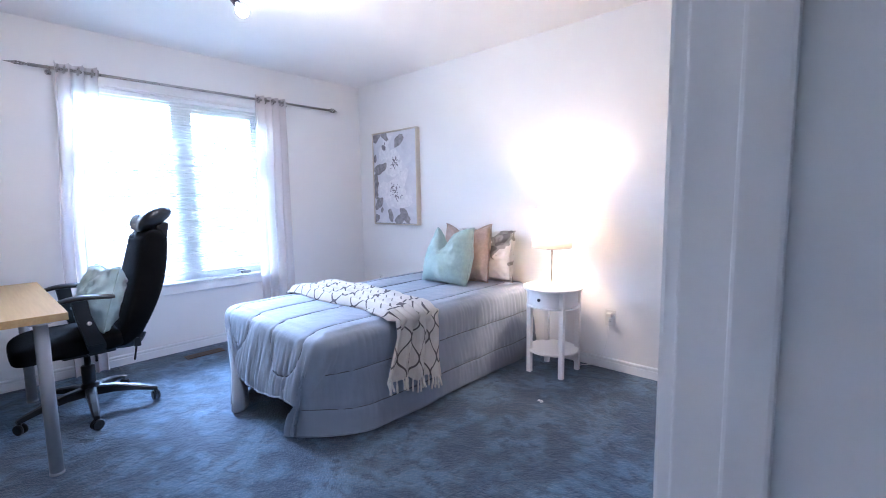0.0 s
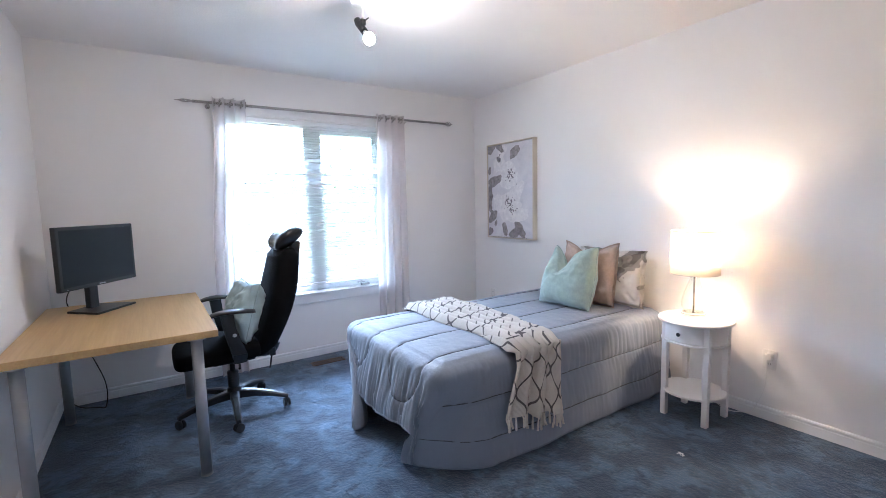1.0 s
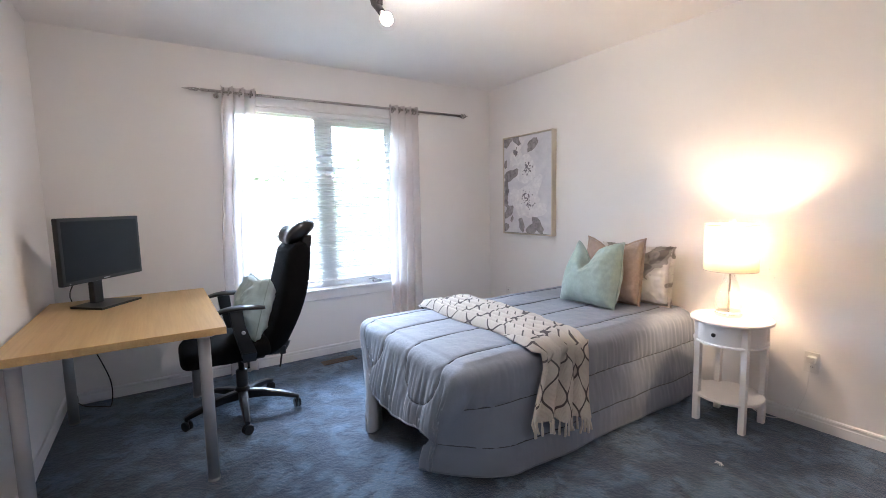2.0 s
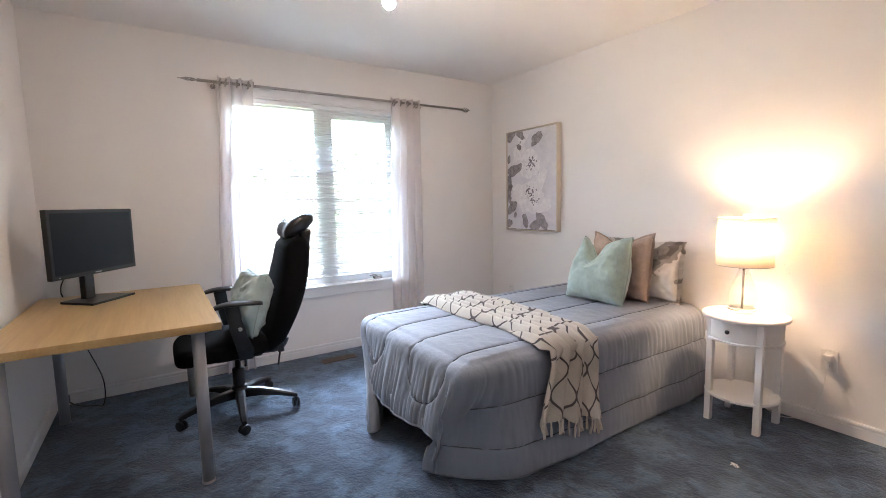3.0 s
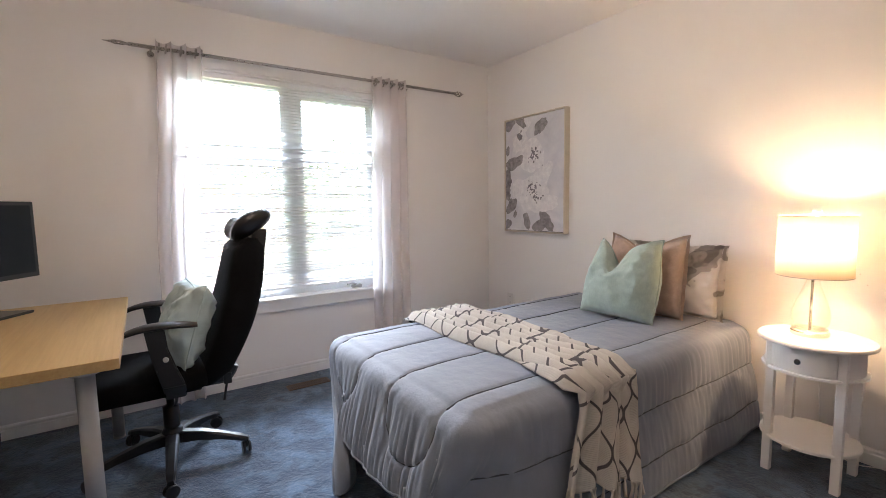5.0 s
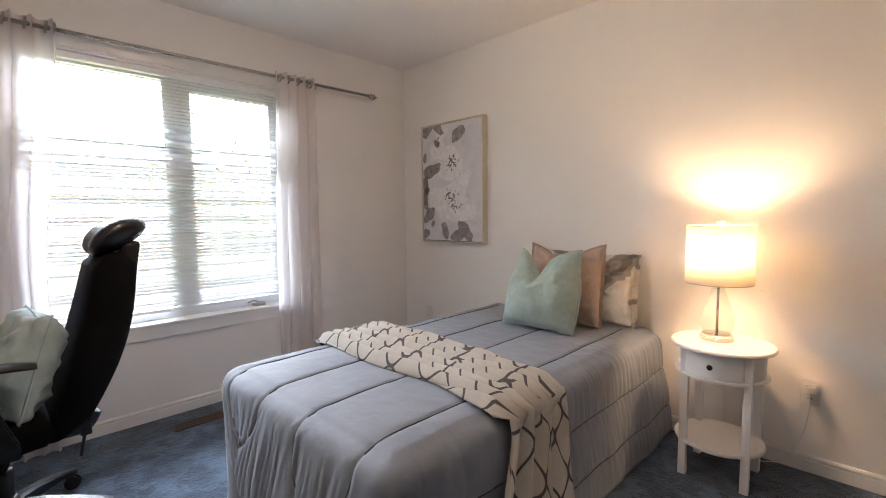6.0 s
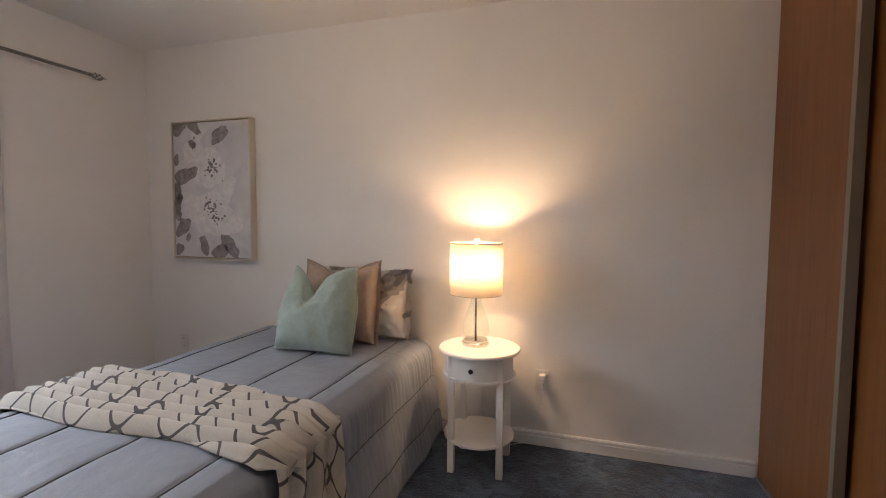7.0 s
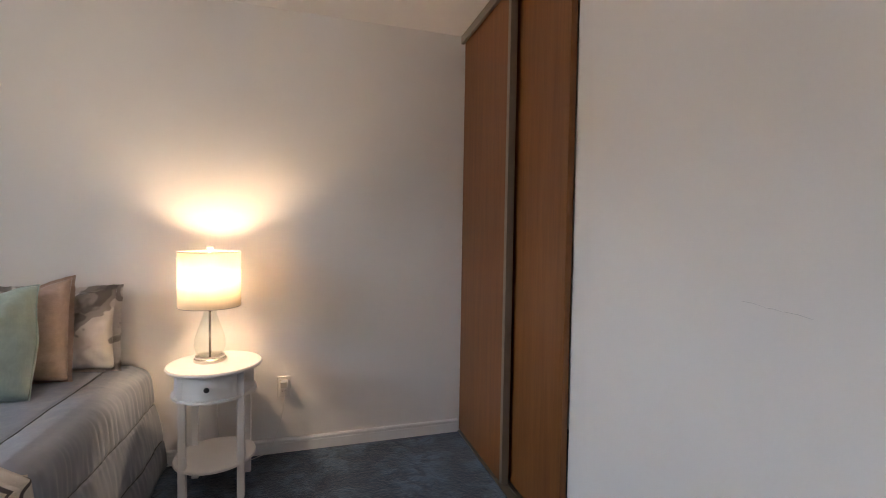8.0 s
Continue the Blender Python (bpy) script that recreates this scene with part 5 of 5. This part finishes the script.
setting("ground", boxes(((-420, -400, -3.3), (XW - 0.6, 400, -3.2))), M["grass"], "flat green lawn reaching to the distance", "ground")


def house(x, y, w, d, h, rise):
    th = thing("house", "brick house across the lawn with a grey roof", "house", (x, y, -3.2))
    part("wall", box(bmesh.new(), (-d / 2, -w / 2, 0), (d / 2, w / 2, h)), M["brick"], th)
    bm = bmesh.new()
    v = [bm.verts.new(p) for p in ((-d / 2 - 0.4, -w / 2 - 0.4, h), (d / 2 + 0.4, -w / 2 - 0.4, h), (d / 2 + 0.4, w / 2 + 0.4, h), (-d / 2 - 0.4, w / 2 + 0.4, h), (0, -w / 2 + 1.5, h + rise), (0, w / 2 - 1.5, h + rise))]
    for f in ((0, 1, 4), (1, 2, 5, 4), (2, 3, 5), (3, 0, 4, 5), (3, 2, 1, 0)):
        bm.faces.new([v[k] for k in f])
    part("roof", bm, M["shingle"], th)
    for yy in (-w / 4, w / 4):
        for zz in (1.0, 3.6):
            wf = part("window", boxes(((d / 2, yy - 0.6, zz), (d / 2 + 0.05, yy + 0.6, zz + 1.3))), M["vinyl"], th)
            part("pane", boxes(((d / 2 + 0.05, yy - 0.52, zz + 0.08), (d / 2 + 0.056, yy + 0.52, zz + 1.22))), M["house_pane"], wf)
    return th


house(-24, 1.5, 10, 9, 5.2, 2.0)
house(-26, 17, 11, 9, 5.2, 2.2)


def tree(x, y, height, seed):
    th = thing("tree", "leafy green garden tree outside the window", "tree", (x, y, -3.2), group="trees outside")
    rg = random.Random(seed)
    bm = bmesh.new()
    tube(bm, spline([(0, 0, 0), (0.05, 0.03, height * 0.3), (-0.05, 0.08, height * 0.6), (0, 0, height * 0.85)], 5), [0.16 - 0.009 * k for k in range(16)], 9)
    tips = []
    for k in range(9):
        a, zz = k * 2.4 + rg.uniform(-0.3, 0.3), height * rg.uniform(0.35, 0.75)
        r = height * rg.uniform(0.18, 0.30)
        tip = Vector((r * math.cos(a), r * math.sin(a), zz + height * rg.uniform(0.08, 0.22)))
        tube(bm, spline([(0, 0, zz), (tip.x * 0.5, tip.y * 0.5, zz + 0.1), tip], 3), [0.06, 0.05, 0.045, 0.04, 0.03, 0.02, 0.01], 6)
        tips.append(tip)
    tips += [Vector((0, 0, height * 0.9)), Vector((0.2, 0.1, height * 0.75))]
    part("trunk", bm, M["bark"], th)
    verts, faces = [], []
    for tip in tips:
        for k in range(230):
            c = tip + Vector((rg.gauss(0, 1), rg.gauss(0, 1), rg.gauss(0, 0.8))) * height * 0.085
            e = Euler((rg.uniform(0, 6), rg.uniform(0, 6), rg.uniform(0, 6))).to_matrix()
            s = rg.uniform(0.06, 0.12)
            b = len(verts)
            verts += [c + e @ Vector(q) * s for q in ((-1, 0, 0), (0, -0.5, 0.1), (1, 0, 0), (0, 0.5, 0.1))]
            faces.append((b, b + 1, b + 2, b + 3))
    me = bpy.data.meshes.new("crown")
    me.from_pydata([tuple(v) for v in verts], [], faces)
    me.materials.append(M["leaf"])
    crown = new("crown", me)
    crown.parent = th
    return th


tree(-11.5, 4.6, 5.6, 3)
tree(-12.5, 0.2, 4.8, 7)
tree(-14, 8.5, 6.0, 9)
